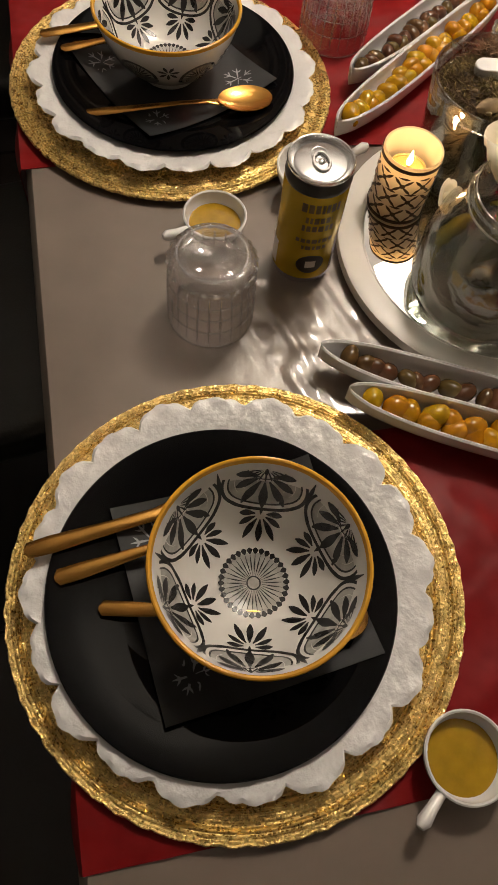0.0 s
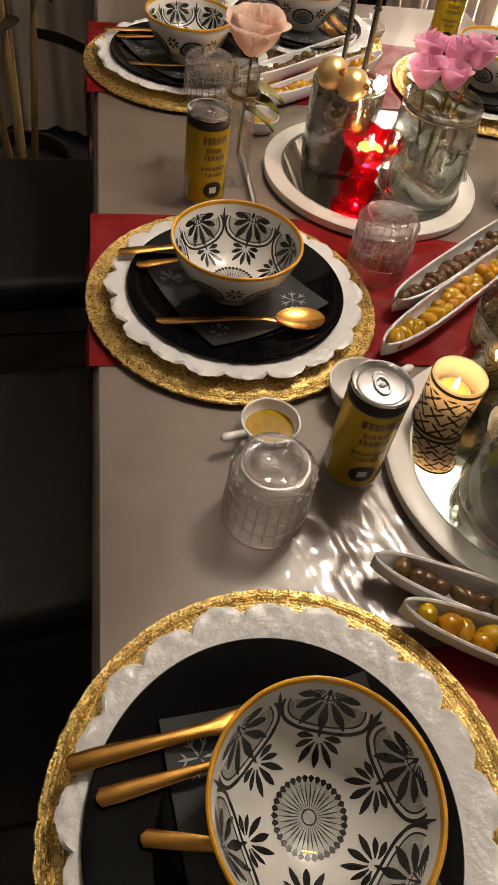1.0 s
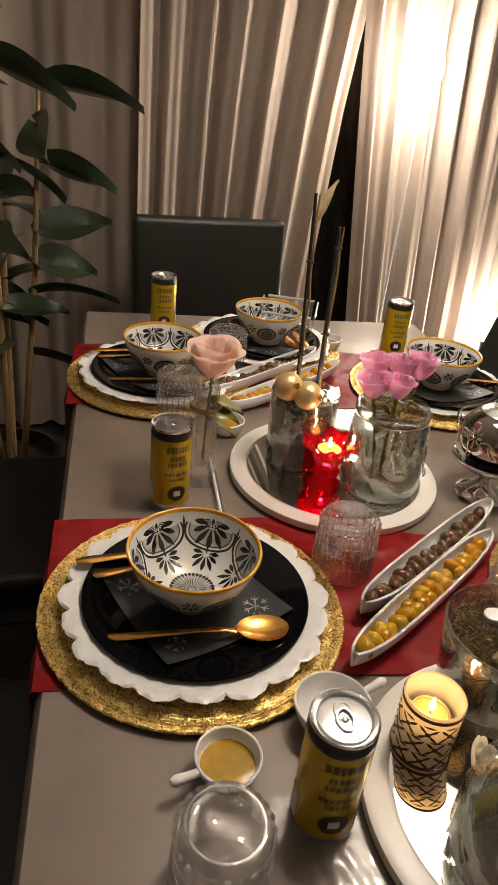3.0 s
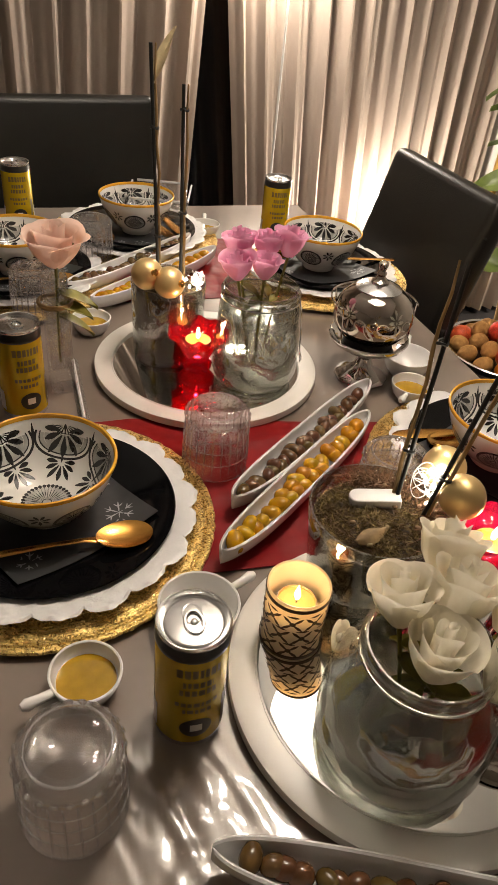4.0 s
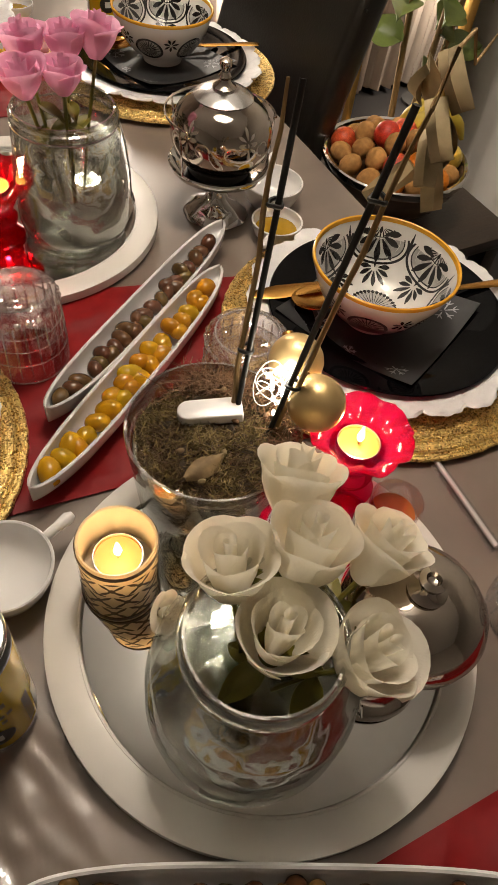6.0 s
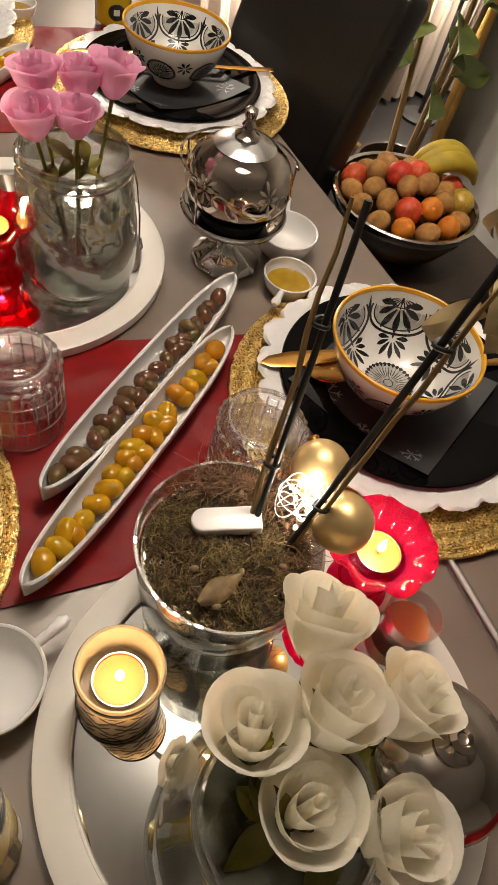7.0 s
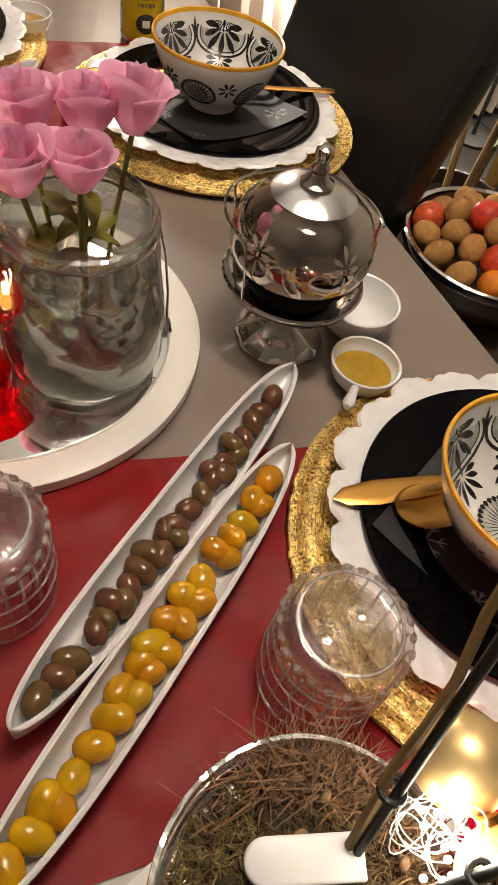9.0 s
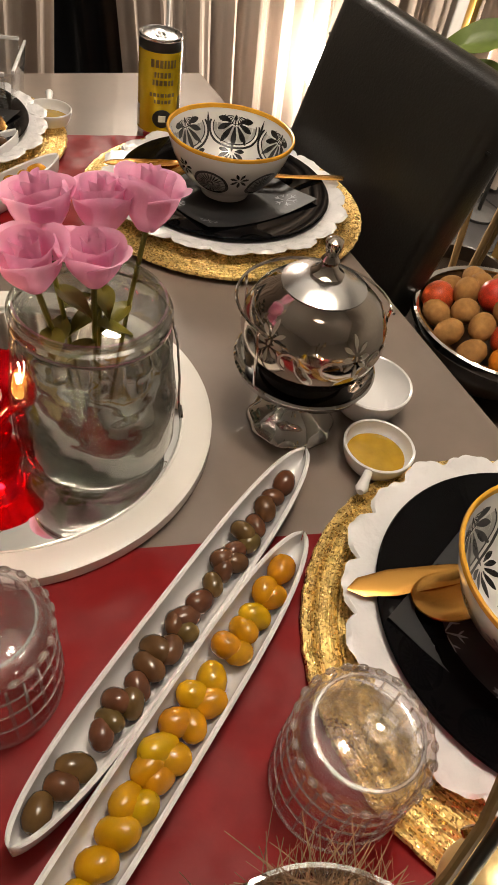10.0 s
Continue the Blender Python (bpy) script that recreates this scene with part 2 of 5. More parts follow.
M["vent_white"] = mat("clear_acrylic_print", (0.55, 0.55, 0.55), 0.2, vary=0.1)


def curtain_cloth(name, color, through_share):
    m = mat(name, color, 0.85, vary=0.06, scale=200, bump=0.2, bump_scale=900, stretch=(1, 1, 0.2))
    nt = m.node_tree
    b = nt.nodes["Principled BSDF"]
    t = nt.nodes.new("ShaderNodeBsdfTranslucent")
    t.inputs[0].default_value = (*color, 1)
    mx = nt.nodes.new("ShaderNodeMixShader")
    mx.inputs[0].default_value = through_share
    nt.links.new(b.outputs[0], mx.inputs[1])
    nt.links.new(t.outputs[0], mx.inputs[2])
    nt.links.new(mx.outputs[0], nt.nodes["Material Output"].inputs[0])
    return m


M["rose_white"] = curtain_cloth("white_petal", (0.95, 0.91, 0.80), 0.5)
M["rose_pink"] = curtain_cloth("pink_petal", (0.92, 0.52, 0.70), 0.5)
M["rose_peach"] = curtain_cloth("peach_petal", (0.93, 0.72, 0.62), 0.45)
M["rib_glass"] = clear("rib_glass", (0.97, 0.96, 0.96), rough=0.04, share=0.25, veil=0.08, gloss=0.34)
M["curtain"] = curtain_cloth("curtain_cloth", (0.50, 0.41, 0.34), 0.45)


def lace_glass(name):
    """Votive glass: amber frosted glass with dark metal lace over it."""
    m = bpy.data.materials.new(name)
    m.use_nodes = True
    nt = m.node_tree
    b = nt.nodes["Principled BSDF"]
    b.inputs["Base Color"].default_value, b.inputs["Roughness"].default_value = (0.70, 0.60, 0.44, 1), 0.35
    t = nt.nodes.new("ShaderNodeBsdfTranslucent")
    t.inputs[0].default_value = (0.90, 0.79, 0.62, 1)
    mx = nt.nodes.new("ShaderNodeMixShader")
    mx.inputs[0].default_value = 0.5
    nt.links.new(b.outputs[0], mx.inputs[1])
    nt.links.new(t.outputs[0], mx.inputs[2])
    nt.links.new(mx.outputs[0], nt.nodes["Material Output"].inputs[0])
    return m


def ripple(m, scale, strength, distance):
    """Uneven hand-blown or hand-beaten surface: bends the gloss a little."""
    nt = m.node_tree
    co = nt.nodes.new("ShaderNodeTexCoord")
    nz = nt.nodes.new("ShaderNodeTexNoise")
    nz.inputs["Scale"].default_value, nz.inputs["Detail"].default_value = scale, 1.5
    bp = nt.nodes.new("ShaderNodeBump")
    bp.inputs["Strength"].default_value, bp.inputs["Distance"].default_value = strength, distance
    nt.links.new(co.outputs["Object"], nz.inputs["Vector"])
    nt.links.new(nz.outputs["Fac"], bp.inputs["Height"])
    for n in list(nt.nodes):
        if n.type in ("BSDF_GLOSSY", "BSDF_GLASS", "BSDF_PRINCIPLED"):
            nt.links.new(bp.outputs[0], n.inputs["Normal"])


ripple(M["jar_glass"], 32, 1.0, 0.0035)
ripple(M["silver"], 30, 0.6, 0.003)
ripple(M["runner"], 17, 1.0, 0.014)
M["engraving"] = mat("engraved_lines", (0.66, 0.60, 0.53), 0.36, metal=0.9, vary=0.2, scale=200)
M["votive"] = lace_glass("votive_glass")
M["lace"] = mat("bronze_lace", (0.07, 0.045, 0.025), 0.4, metal=0.7, vary=0.4, scale=150)

# ---- mesh helpers ----
PI = math.pi


def part(name, bm, material, parent=None, label="", smooth=True):
    me = bpy.data.meshes.new(name)
    bmesh.ops.recalc_face_normals(bm, faces=bm.faces[:])
    bm.to_mesh(me)
    bm.free()
    me.materials.append(material)
    if smooth:
        me.shade_smooth()
        me.set_sharp_from_angle(angle=radians(42))
    ob = new(name, me)
    ob.parent = parent
    if label:
        ob["label"] = label
    return ob


def thing(name, m, label, category, group="", kind=""):
    ob = new(name)
    ob.empty_display_size = 0.02
    ob.matrix_basis = m
    return tagged(ob, label, category, group, kind)


def lathe(profile, n=48, bm=None, wobble=None, at=(0, 0, 0)):
    """Turns (r, z) points round z. wobble(theta, r, z) may return a changed (r, z)."""
    bm = bm or bmesh.new()
    rings = []
    for r, z in profile:
        if r < 1e-6:
            rings.append([bm.verts.new((at[0], at[1], at[2] + z))])
            continue
        ring = []
        for i in range(n):
            a = 2 * PI * i / n
            rr, zz = wobble(a, r, z) if wobble else (r, z)
            ring.append(bm.verts.new((at[0] + rr * math.cos(a), at[1] + rr * math.sin(a), at[2] + zz)))
        rings.append(ring)
    for a, b in zip(rings, rings[1:]):
        for i in range(n):
            j = (i + 1) % n
            if len(a) == 1 and len(b) > 1:
                bm.faces.new((a[0], b[i], b[j]))
            elif len(b) == 1 and len(a) > 1:
                bm.faces.new((a[i], b[0], a[j]))
            elif len(a) > 1:
                bm.faces.new((a[i], b[i], b[j], a[j]))
    return bm


def tube(points, radius, n=10, bm=None, closed=False):
    """A round rod along points; radius is a number or one per point."""
    bm = bm or bmesh.new()
    pts = [Vector(p) for p in points]
    rad = radius if isinstance(radius, (list, tuple)) else [radius] * len(pts)
    rings = []
    for i, p in enumerate(pts):
        if closed:
            d = pts[(i + 1) % len(pts)] - pts[i - 1]
        else:
            d = pts[min(i + 1, len(pts) - 1)] - pts[max(i - 1, 0)]
        d.normalize()
        up = Vector((0, 0, 1)) if abs(d.z) < 0.93 else Vector((1, 0, 0))
        s = d.cross(up).normalized()
        u = s.cross(d)
        rings.append([bm.verts.new(p + rad[i] * (math.cos(2 * PI * k / n) * s + math.sin(2 * PI * k / n) * u)) for k in range(n)])
    pairs = list(zip(rings, rings[1:])) + ([(rings[-1], rings[0])] if closed else [])
    for a, b in pairs:
        for k in range(n):
            bm.faces.new((a[k], a[(k + 1) % n], b[(k + 1) % n], b[k]))
    if not closed:
        bm.faces.new(rings[0])
        bm.faces.new(rings[-1])
    return bm


def slab(sx, sy, sz, bevel=0.004, at=(0, 0, 0), bm=None, rot=None, seg=2):
    """A box with rounded edges, standing on at."""
    b2 = bmesh.new()
    bmesh.ops.create_cube(b2, size=1)
    for v in b2.verts:
        v.co = Vector((v.co.x * sx, v.co.y * sy, (v.co.z + 0.5) * sz))
    if bevel:
        bmesh.ops.bevel(b2, geom=b2.edges[:], offset=bevel, segments=seg, affect="EDGES", profile=0.6)
    m = Matrix.Translation(at) @ (rot or Matrix())
    bmesh.ops.transform(b2, matrix=m, verts=b2.verts[:])
    if bm is None:
        return b2
    me = bpy.data.meshes.new("joined")
    b2.to_mesh(me)
    b2.free()
    bm.from_mesh(me)
    bpy.data.meshes.remove(me)
    return bm


def sheet(nu, nv, f, bm=None):
    """A grid of f(u, v), u and v from 0 to 1."""
    bm = bm or bmesh.new()
    g = [[bm.verts.new(f(i / nu, j / nv)) for j in range(nv + 1)] for i in range(nu + 1)]
    for i in range(nu):
        for j in range(nv):
            bm.faces.new((g[i][j], g[i + 1][j], g[i + 1][j + 1], g[i][j + 1]))
    return bm


def thick(bm, t):
    """Gives a sheet its thickness."""
    bmesh.ops.recalc_face_normals(bm, faces=bm.faces[:])
    bmesh.ops.solidify(bm, geom=bm.faces[:], thickness=t)
    return bm


def ellipsoid(rx, ry, rz, at=(0, 0, 0), n=16, bm=None, rot=None):
    bm = bm or bmesh.new()
    made = bmesh.ops.create_uvsphere(bm, u_segments=n, v_segments=max(6, n * 2 // 3), radius=1)["verts"]
    m = Matrix.Translation(at) @ (rot or Matrix()) @ Matrix.Diagonal((rx, ry, rz, 1))
    bmesh.ops.transform(bm, matrix=m, verts=made)
    return bm


TOP = 0.752

# ---- structure ----
def structure(name, bm, material, label, category, smooth=False):
    return tagged(part(name, bm, material, smooth=smooth), label, category, "", "structure")


X0, X1, Y0, Y1, HIGH = -1.7, 1.95, -2.2, 2.6, 2.5
floor = structure("floor", slab(X1 - X0 + 0.4, Y1 - Y0 + 0.4, 0.1, 0, ((X0 + X1) / 2, (Y0 + Y1) / 2, -0.104)), M["grout"], "dark tiled floor in shadow", "floor")
tile_mesh = None
for i in range(6):
    for j in range(8):
        if tile_mesh is None:
            t = part("tile", slab(0.594, 0.594, 0.006, 0.002, seg=1), M["floor"], floor, smooth=False)
            tile_mesh = t.data
        else:
            t = new("tile", tile_mesh)
            t.parent = floor
        t.location = (X0 + 0.3 + 0.6 * i, Y0 + 0.3 + 0.6 * j, -0.006)
structure("ceiling", slab(X1 - X0 + 0.4, Y1 - Y0 + 0.4, 0.1, 0, ((X0 + X1) / 2, (Y0 + Y1) / 2, HIGH)), M["ceiling"], "plain white painted ceiling", "ceiling")
structure("wall_west", slab(0.1, Y1 - Y0 + 0.2, HIGH, 0, (X0 - 0.05, (Y0 + Y1) / 2, 0)), M["plaster"], "plain light plaster wall", "wall")
structure("wall_east", slab(0.1, Y1 - Y0 + 0.2, HIGH, 0, (X1 + 0.05, (Y0 + Y1) / 2, 0)), M["plaster"], "light grey mottled plaster wall", "wall")
structure("wall_south", slab(X1 - X0, 0.1, HIGH, 0, ((X0 + X1) / 2, Y0 - 0.05, 0)), M["plaster"], "plain light plaster wall", "wall")
north = slab(0.6, 0.1, HIGH, 0, (X0 + 0.3, Y1 + 0.05, 0))
slab(0.35, 0.1, HIGH, 0, (X1 - 0.175, Y1 + 0.05, 0), north)
slab(X1 - X0 - 0.95, 0.1, 0.2, 0, ((X0 + 0.6 + X1 - 0.35) / 2, Y1 + 0.05, HIGH - 0.2), north)
structure("wall_north", north, M["plaster"], "plaster wall round the wide window", "wall")
win = tagged(new("window_1"), "wide dark window at night behind the curtains", "window", "", "structure")
WX0, WX1 = X0 + 0.6, X1 - 0.35
for k in range(4):
    x = WX0 + (WX1 - WX0) * k / 3
    part("window_frame", slab(0.06, 0.06, HIGH - 0.2, 0.004, (min(max(x, WX0 + 0.03), WX1 - 0.03), Y1 + 0.03, 0)), M["frame"], win)
for z in (0.0, HIGH - 0.26):
    part("window_frame", slab(WX1 - WX0 - 0.12, 0.05, 0.06, 0.004, ((WX0 + WX1) / 2, Y1 + 0.03, z)), M["frame"], win)
for k in range(3):
    w = (WX1 - WX0) / 3
    part("pane", slab(w - 0.07, 0.01, HIGH - 0.34, 0, (WX0 + w * (k + 0.5), Y1 + 0.05, 0.07)), M["night"], win)


def curtain(name, x0, x1, y, folds, seed, pull, label):
    """A hanging cloth with vertical folds. pull(u, v): sideways shift of the cloth."""
    rnd = random.Random(seed)
    ph = [rnd.uniform(0, 6.28) for _ in range(6)]

    def f(u, v):
        z = 0.02 + v * 2.40
        warp = u + 0.018 * math.sin(9 * u + ph[0]) + 0.010 * math.sin(23 * u + ph[1])
        d = 0.024 * math.sin(folds * 2 * PI * warp + ph[2]) + 0.009 * math.sin(folds * 4.6 * PI * u + ph[3]) * (1.2 - v * 0.5)
        d += 0.012 * math.sin(3.1 * v + 7 * u + ph[4])
        return Vector((x0 + (x1 - x0) * u + pull(u, v), y + d, z))
    n = int(abs(x1 - x0) * 170)
    return tagged(part(name, thick(sheet(n, 24, f), 0.002), M["curtain"]), label, "curtain")


curtain("curtain", -1.45, 0.15, 2.46, 10, 3, lambda u, v: 0.0, "long beige curtain hanging in loose folds, dim")
curtain("curtain", 0.09, 0.80, 2.38, 6.5, 5, lambda u, v: -0.17 * u * max(0.0, 0.72 - v) + 0.10 * u * max(0, v - 0.5), "long beige curtain drawn aside from the dark window")
curtain("curtain", 0.79, 1.92, 2.38, 13, 8, lambda u, v: 0.26 * (1 - u) * max(0.0, 0.62 - v), "long cream curtain lit brightly by a lamp")
rail = thing("curtain_rail", pose(0, 0, 0), "slim dark metal curtain rail below the ceiling", "curtain rail")
part("rod", tube([(-1.6, 2.42, 2.44), (1.9, 2.42, 2.44)], 0.012), M["frame"], rail)
for x in (-1.2, 0.2, 1.6):
    part("bracket", tube([(x, 2.42, 2.44), (x, 2.42, 2.5)], 0.008), M["frame"], rail)

# floor lamp whose pole stands close to the curtain
fl = thing("floor_lamp", pose(0.95, 2.21, 0.04), "slim pale floor lamp with a bare bright bulb, lit", "lamp")
part("base", lathe([(0, -0.04), (0.075, -0.04), (0.075, -0.02), (0.02, 0.03), (0, 0.03)], 40), M["frame"], fl)
part("pole", tube([(0, 0, 0.03), (0, 0, 1.24)], 0.004), M["shade"], fl)
part("socket", lathe([(0, 1.235), (0.009, 1.235), (0.011, 1.272), (0, 1.272)], 24), M["shade"], fl)
fl_bulb = part("bulb", ellipsoid(0.045, 0.045, 0.06, (0, 0, 1.33)), M["bulb"], fl, "glowing warm white bulb")
fs = thing("floor_spot", pose(1.42, 2.24, -0.02), "low dark lamp on the floor in front of the curtain, lit", "lamp")
part("base", lathe([(0, 0.02), (0.075, 0.02), (0.075, 0.03), (0.015, 0.04), (0, 0.04)], 32), M["frame"], fs)
part("pole", tube([(0, 0, 0.038), (0, 0, 0.46)], 0.008), M["frame"], fs)
part("socket", lathe([(0, 0.455), (0.018, 0.455), (0.02, 0.505), (0, 0.505)], 20), M["frame"], fs)
part("bulb", ellipsoid(0.045, 0.045, 0.06, (0, 0, 0.56)), M["bulb"], fs, "glowing warm white bulb")
cl = thing("pendant_lamp", pose(0.57, 0.78, 2.02), "wide white drum pendant lamp hanging over the table, lit", "lamp")
part("shade", lathe([(0.165, 0.150), (0.360, 0.150), (0.364, 0.148), (0.364, -0.085), (0.360, -0.087), (0.358, -0.085), (0.357, 0.144), (0.165, 0.144), (0.165, 0.150)], 64), M["shade"], cl, "white drum lamp shade")
part("canopy", lathe([(0, 0.48), (0.05, 0.48), (0.05, 0.465), (0.01, 0.45), (0, 0.45)], 32), M["frame"], cl)
for k in range(3):
    part("spoke", tube([(0.008, 0, 0.140), (0.170, 0, 0.142)], 0.0025, 8), M["frame"], cl).matrix_basis = pose(0, 0, 0, 0, 0, 120 * k + 20)
part("cord", tube([(0, 0, 0.13), (0, 0, 0.455)], 0.003), M["frame"], cl)
part("holder", lathe([(0, 0.060), (0.026, 0.060), (0.03, 0.075), (0.012, 0.144), (0, 0.144)], 24), M["frame"], cl)
pendant_bulb = part("bulb", ellipsoid(0.062, 0.062, 0.062, (0, 0, 0)), M["bulb"], cl, "glowing frosted globe")

# ---- table ----
AX = radians(-2.3)
TABLE = Matrix.Translation((0.326, 0.62, 0)) @ Matrix.Rotation(AX, 4, "Z")
HALF, LEN0, LEN1 = 0.446, -1.20, 1.07
table = thing("dining_table", TABLE, "long dark wooden dining table under a grey cover", "table")
part("tabletop", slab(2 * HALF - 0.006, LEN1 - LEN0 - 0.006, 0.04, 0.008, (0, (LEN0 + LEN1) / 2, 0.706)), M["wood_dark"], table)
for sx in (-1, 1):
    part("apron", slab(0.025, LEN1 - LEN0 - 0.3, 0.08, 0.003, (sx * (HALF - 0.09), (LEN0 + LEN1) / 2, 0.626)), M["wood_dark"], table)
    for y in (LEN0 + 0.09, LEN1 - 0.09):
        part("leg", slab(0.08, 0.08, 0.706, 0.006, (sx * (HALF - 0.09), y, 0)), M["wood_dark"], table)


def cover_at(u, v):
    """The cover's skin: flat, with slack ripples, corners rounded, bent down at the rim."""
    x, y = -HALF + 2 * HALF * u, LEN0 + (LEN1 - LEN0) * v
    q = noise.noise(Vector((x * 9, y * 9, 0)))
    z = TOP - 0.0012 + 0.0009 * q
    w = TABLE @ Vector((x, y, 0))
    near = math.exp(-(((w.x - 0.12) / 0.07) ** 2 + ((w.y - 0.26) / 0.08) ** 2))
    z += 0.0026 * near * (noise.noise(Vector((x * 95 + 30 * y, y * 14, 3))) + 0.6 * noise.noise(Vector((x * 60, y * 60, 7))))
    e = min(u, 1 - u) * 2 * HALF
    if e < 0.006:
        z -= 0.012 * (1 - e / 0.006)
    return Vector((x, y, z))


cover = tagged(part("table_cover", thick(sheet(240, 560, cover_at), -0.0015), M["cover"]), "greyish-brown tablecloth under a glossy wrinkled film, on the table", "tablecloth")
cover.matrix_basis = TABLE


def runner(y, seed, droop):
    rnd = random.Random(seed)
    ph = [rnd.uniform(0, 6) for _ in range(4)]

    def f(u, v):
        x = -0.60 + 1.20 * u
        yy = -0.151 + 0.302 * v
        lift = 0.0010 + 0.0012 * (1 + math.sin(38 * yy + 6 * math.sin(5 * x + ph[0]) + ph[1]))
        lift += 0.0026 * max(0, noise.noise(Vector((x * 8, yy * 16, seed)))) + 0.0014 * max(0, noise.noise(Vector((x * 26 + 9 * yy, yy * 20, seed + 3))))
        side = abs(x) - HALF - 0.004
        z = TOP + lift
        yy += droop * (x + 0.15) * (0.35 + 0.65 * v) if x > -0.15 else 0
        if side > 0:
            z -= min(side, 0.20) * 1.0
            x = math.copysign(HALF + 0.006 + 0.004 * math.sin(40 * yy), x)
        return Vector((x, yy, z))
    ob = tagged(part("table_runner", thick(sheet(160, 46, f), 0.0008), M["runner"]), "dark red satin runner laid across the table", "table runner", "runners across the table")
    ob.matrix_basis = Matrix.Translation((0.326 + 0.028 * (y - 0.62), y, 0)) @ Matrix.Rotation(AX, 4, "Z")


runner(-0.012, 1, 0.0)
runner(0.653, 2, -0.21)
runner(1.322, 3, -0.04)

# ---- place settings ----
BOWL_R, BOWL_H = 0.079, 0.078
IN = [(0.0, 0.0115), (0.016, 0.012), (0.030, 0.0145), (0.046, 0.0235), (0.0605, 0.040), (0.0702, 0.058), (0.0768, 0.0765)]
OUT = [(0.034, 0.009), (0.050, 0.0195), (0.064, 0.0375), (0.0733, 0.058), (0.079, 0.0765)]


def along(profile, s, away):
    """The point at arc length s on a profile, pushed off the surface by away."""
    for (r0, z0), (r1, z1) in zip(profile, profile[1:]):
        d = math.hypot(r1 - r0, z1 - z0)
        if s <= d or (r1, z1) == profile[-1]:
            k = s / d
            return r0 + (r1 - r0) * k - away * (z1 - z0) / d, z0 + (z1 - z0) * k + away * (r1 - r0) / d
        s -= d


def painter(bm, profile, angle, s0, away):
    """Maps flat (a, b) metres round (angle, s0) onto a turned surface and lays quads there."""
    def p(a, b):
        s = max(0.0002, s0 + b)
        r, z = along(profile, s, away)
        rr = max(abs(r), 0.004)
        t = angle + a / rr
        return bm.verts.new((r * math.cos(t), r * math.sin(t), z))
    return p


def brush(bm, p, x, y, ang, length, width, n=5):
    """A leaf-shaped brush stroke."""
    c, s = math.cos(ang), math.sin(ang)
    prev = None
    for i in range(n + 1):
        k = i / n
        w = width * 0.5 * (math.sin(PI * (0.06 + 0.88 * k ** 1.35)))
        d = length * k
        row = [p(x + c * d - s * e * w, y + s * d + c * e * w) for e in (-1, 1)]
        if prev:
            bm.faces.new((prev[0], prev[1], row[1], row[0]))
        prev = row


def band(bm, p, rx, ry, width, n=36, a0=0.0, a1=2 * PI, cx=0.0, cy=0.0):
    prev = None
    for i in range(n + 1):
        a = a0 + (a1 - a0) * i / n
        row = [p(cx + (rx + e) * math.cos(a), cy + (ry + e) * math.sin(a)) for e in (-width / 2, width / 2)]
        if prev:
            bm.faces.new((prev[0], prev[1], row[1], row[0]))
        prev = row


def disc(bm, p, rx, ry, n=24, rings=3):
    for k in range(rings):
        band(bm, p, rx * (k + 0.5) / rings, ry * (k + 0.5) / rings, min(rx, ry) / rings, n)


def palmette(bm, p, x, y, size, up, leaves=7):
    for i in range(leaves):
        k = i / (leaves - 1) * 2 - 1
        a = up + k * 1.75
        brush(bm, p, x + 0.20 * size * math.cos(a), y + 0.20 * size * math.sin(a), a, size * (0.90 - 0.34 * abs(k)) * (0.92 if i % 2 else 1.05), size * 0.25)
    brush(bm, p, x, y, up + PI, size * 0.30, size * 0.12)


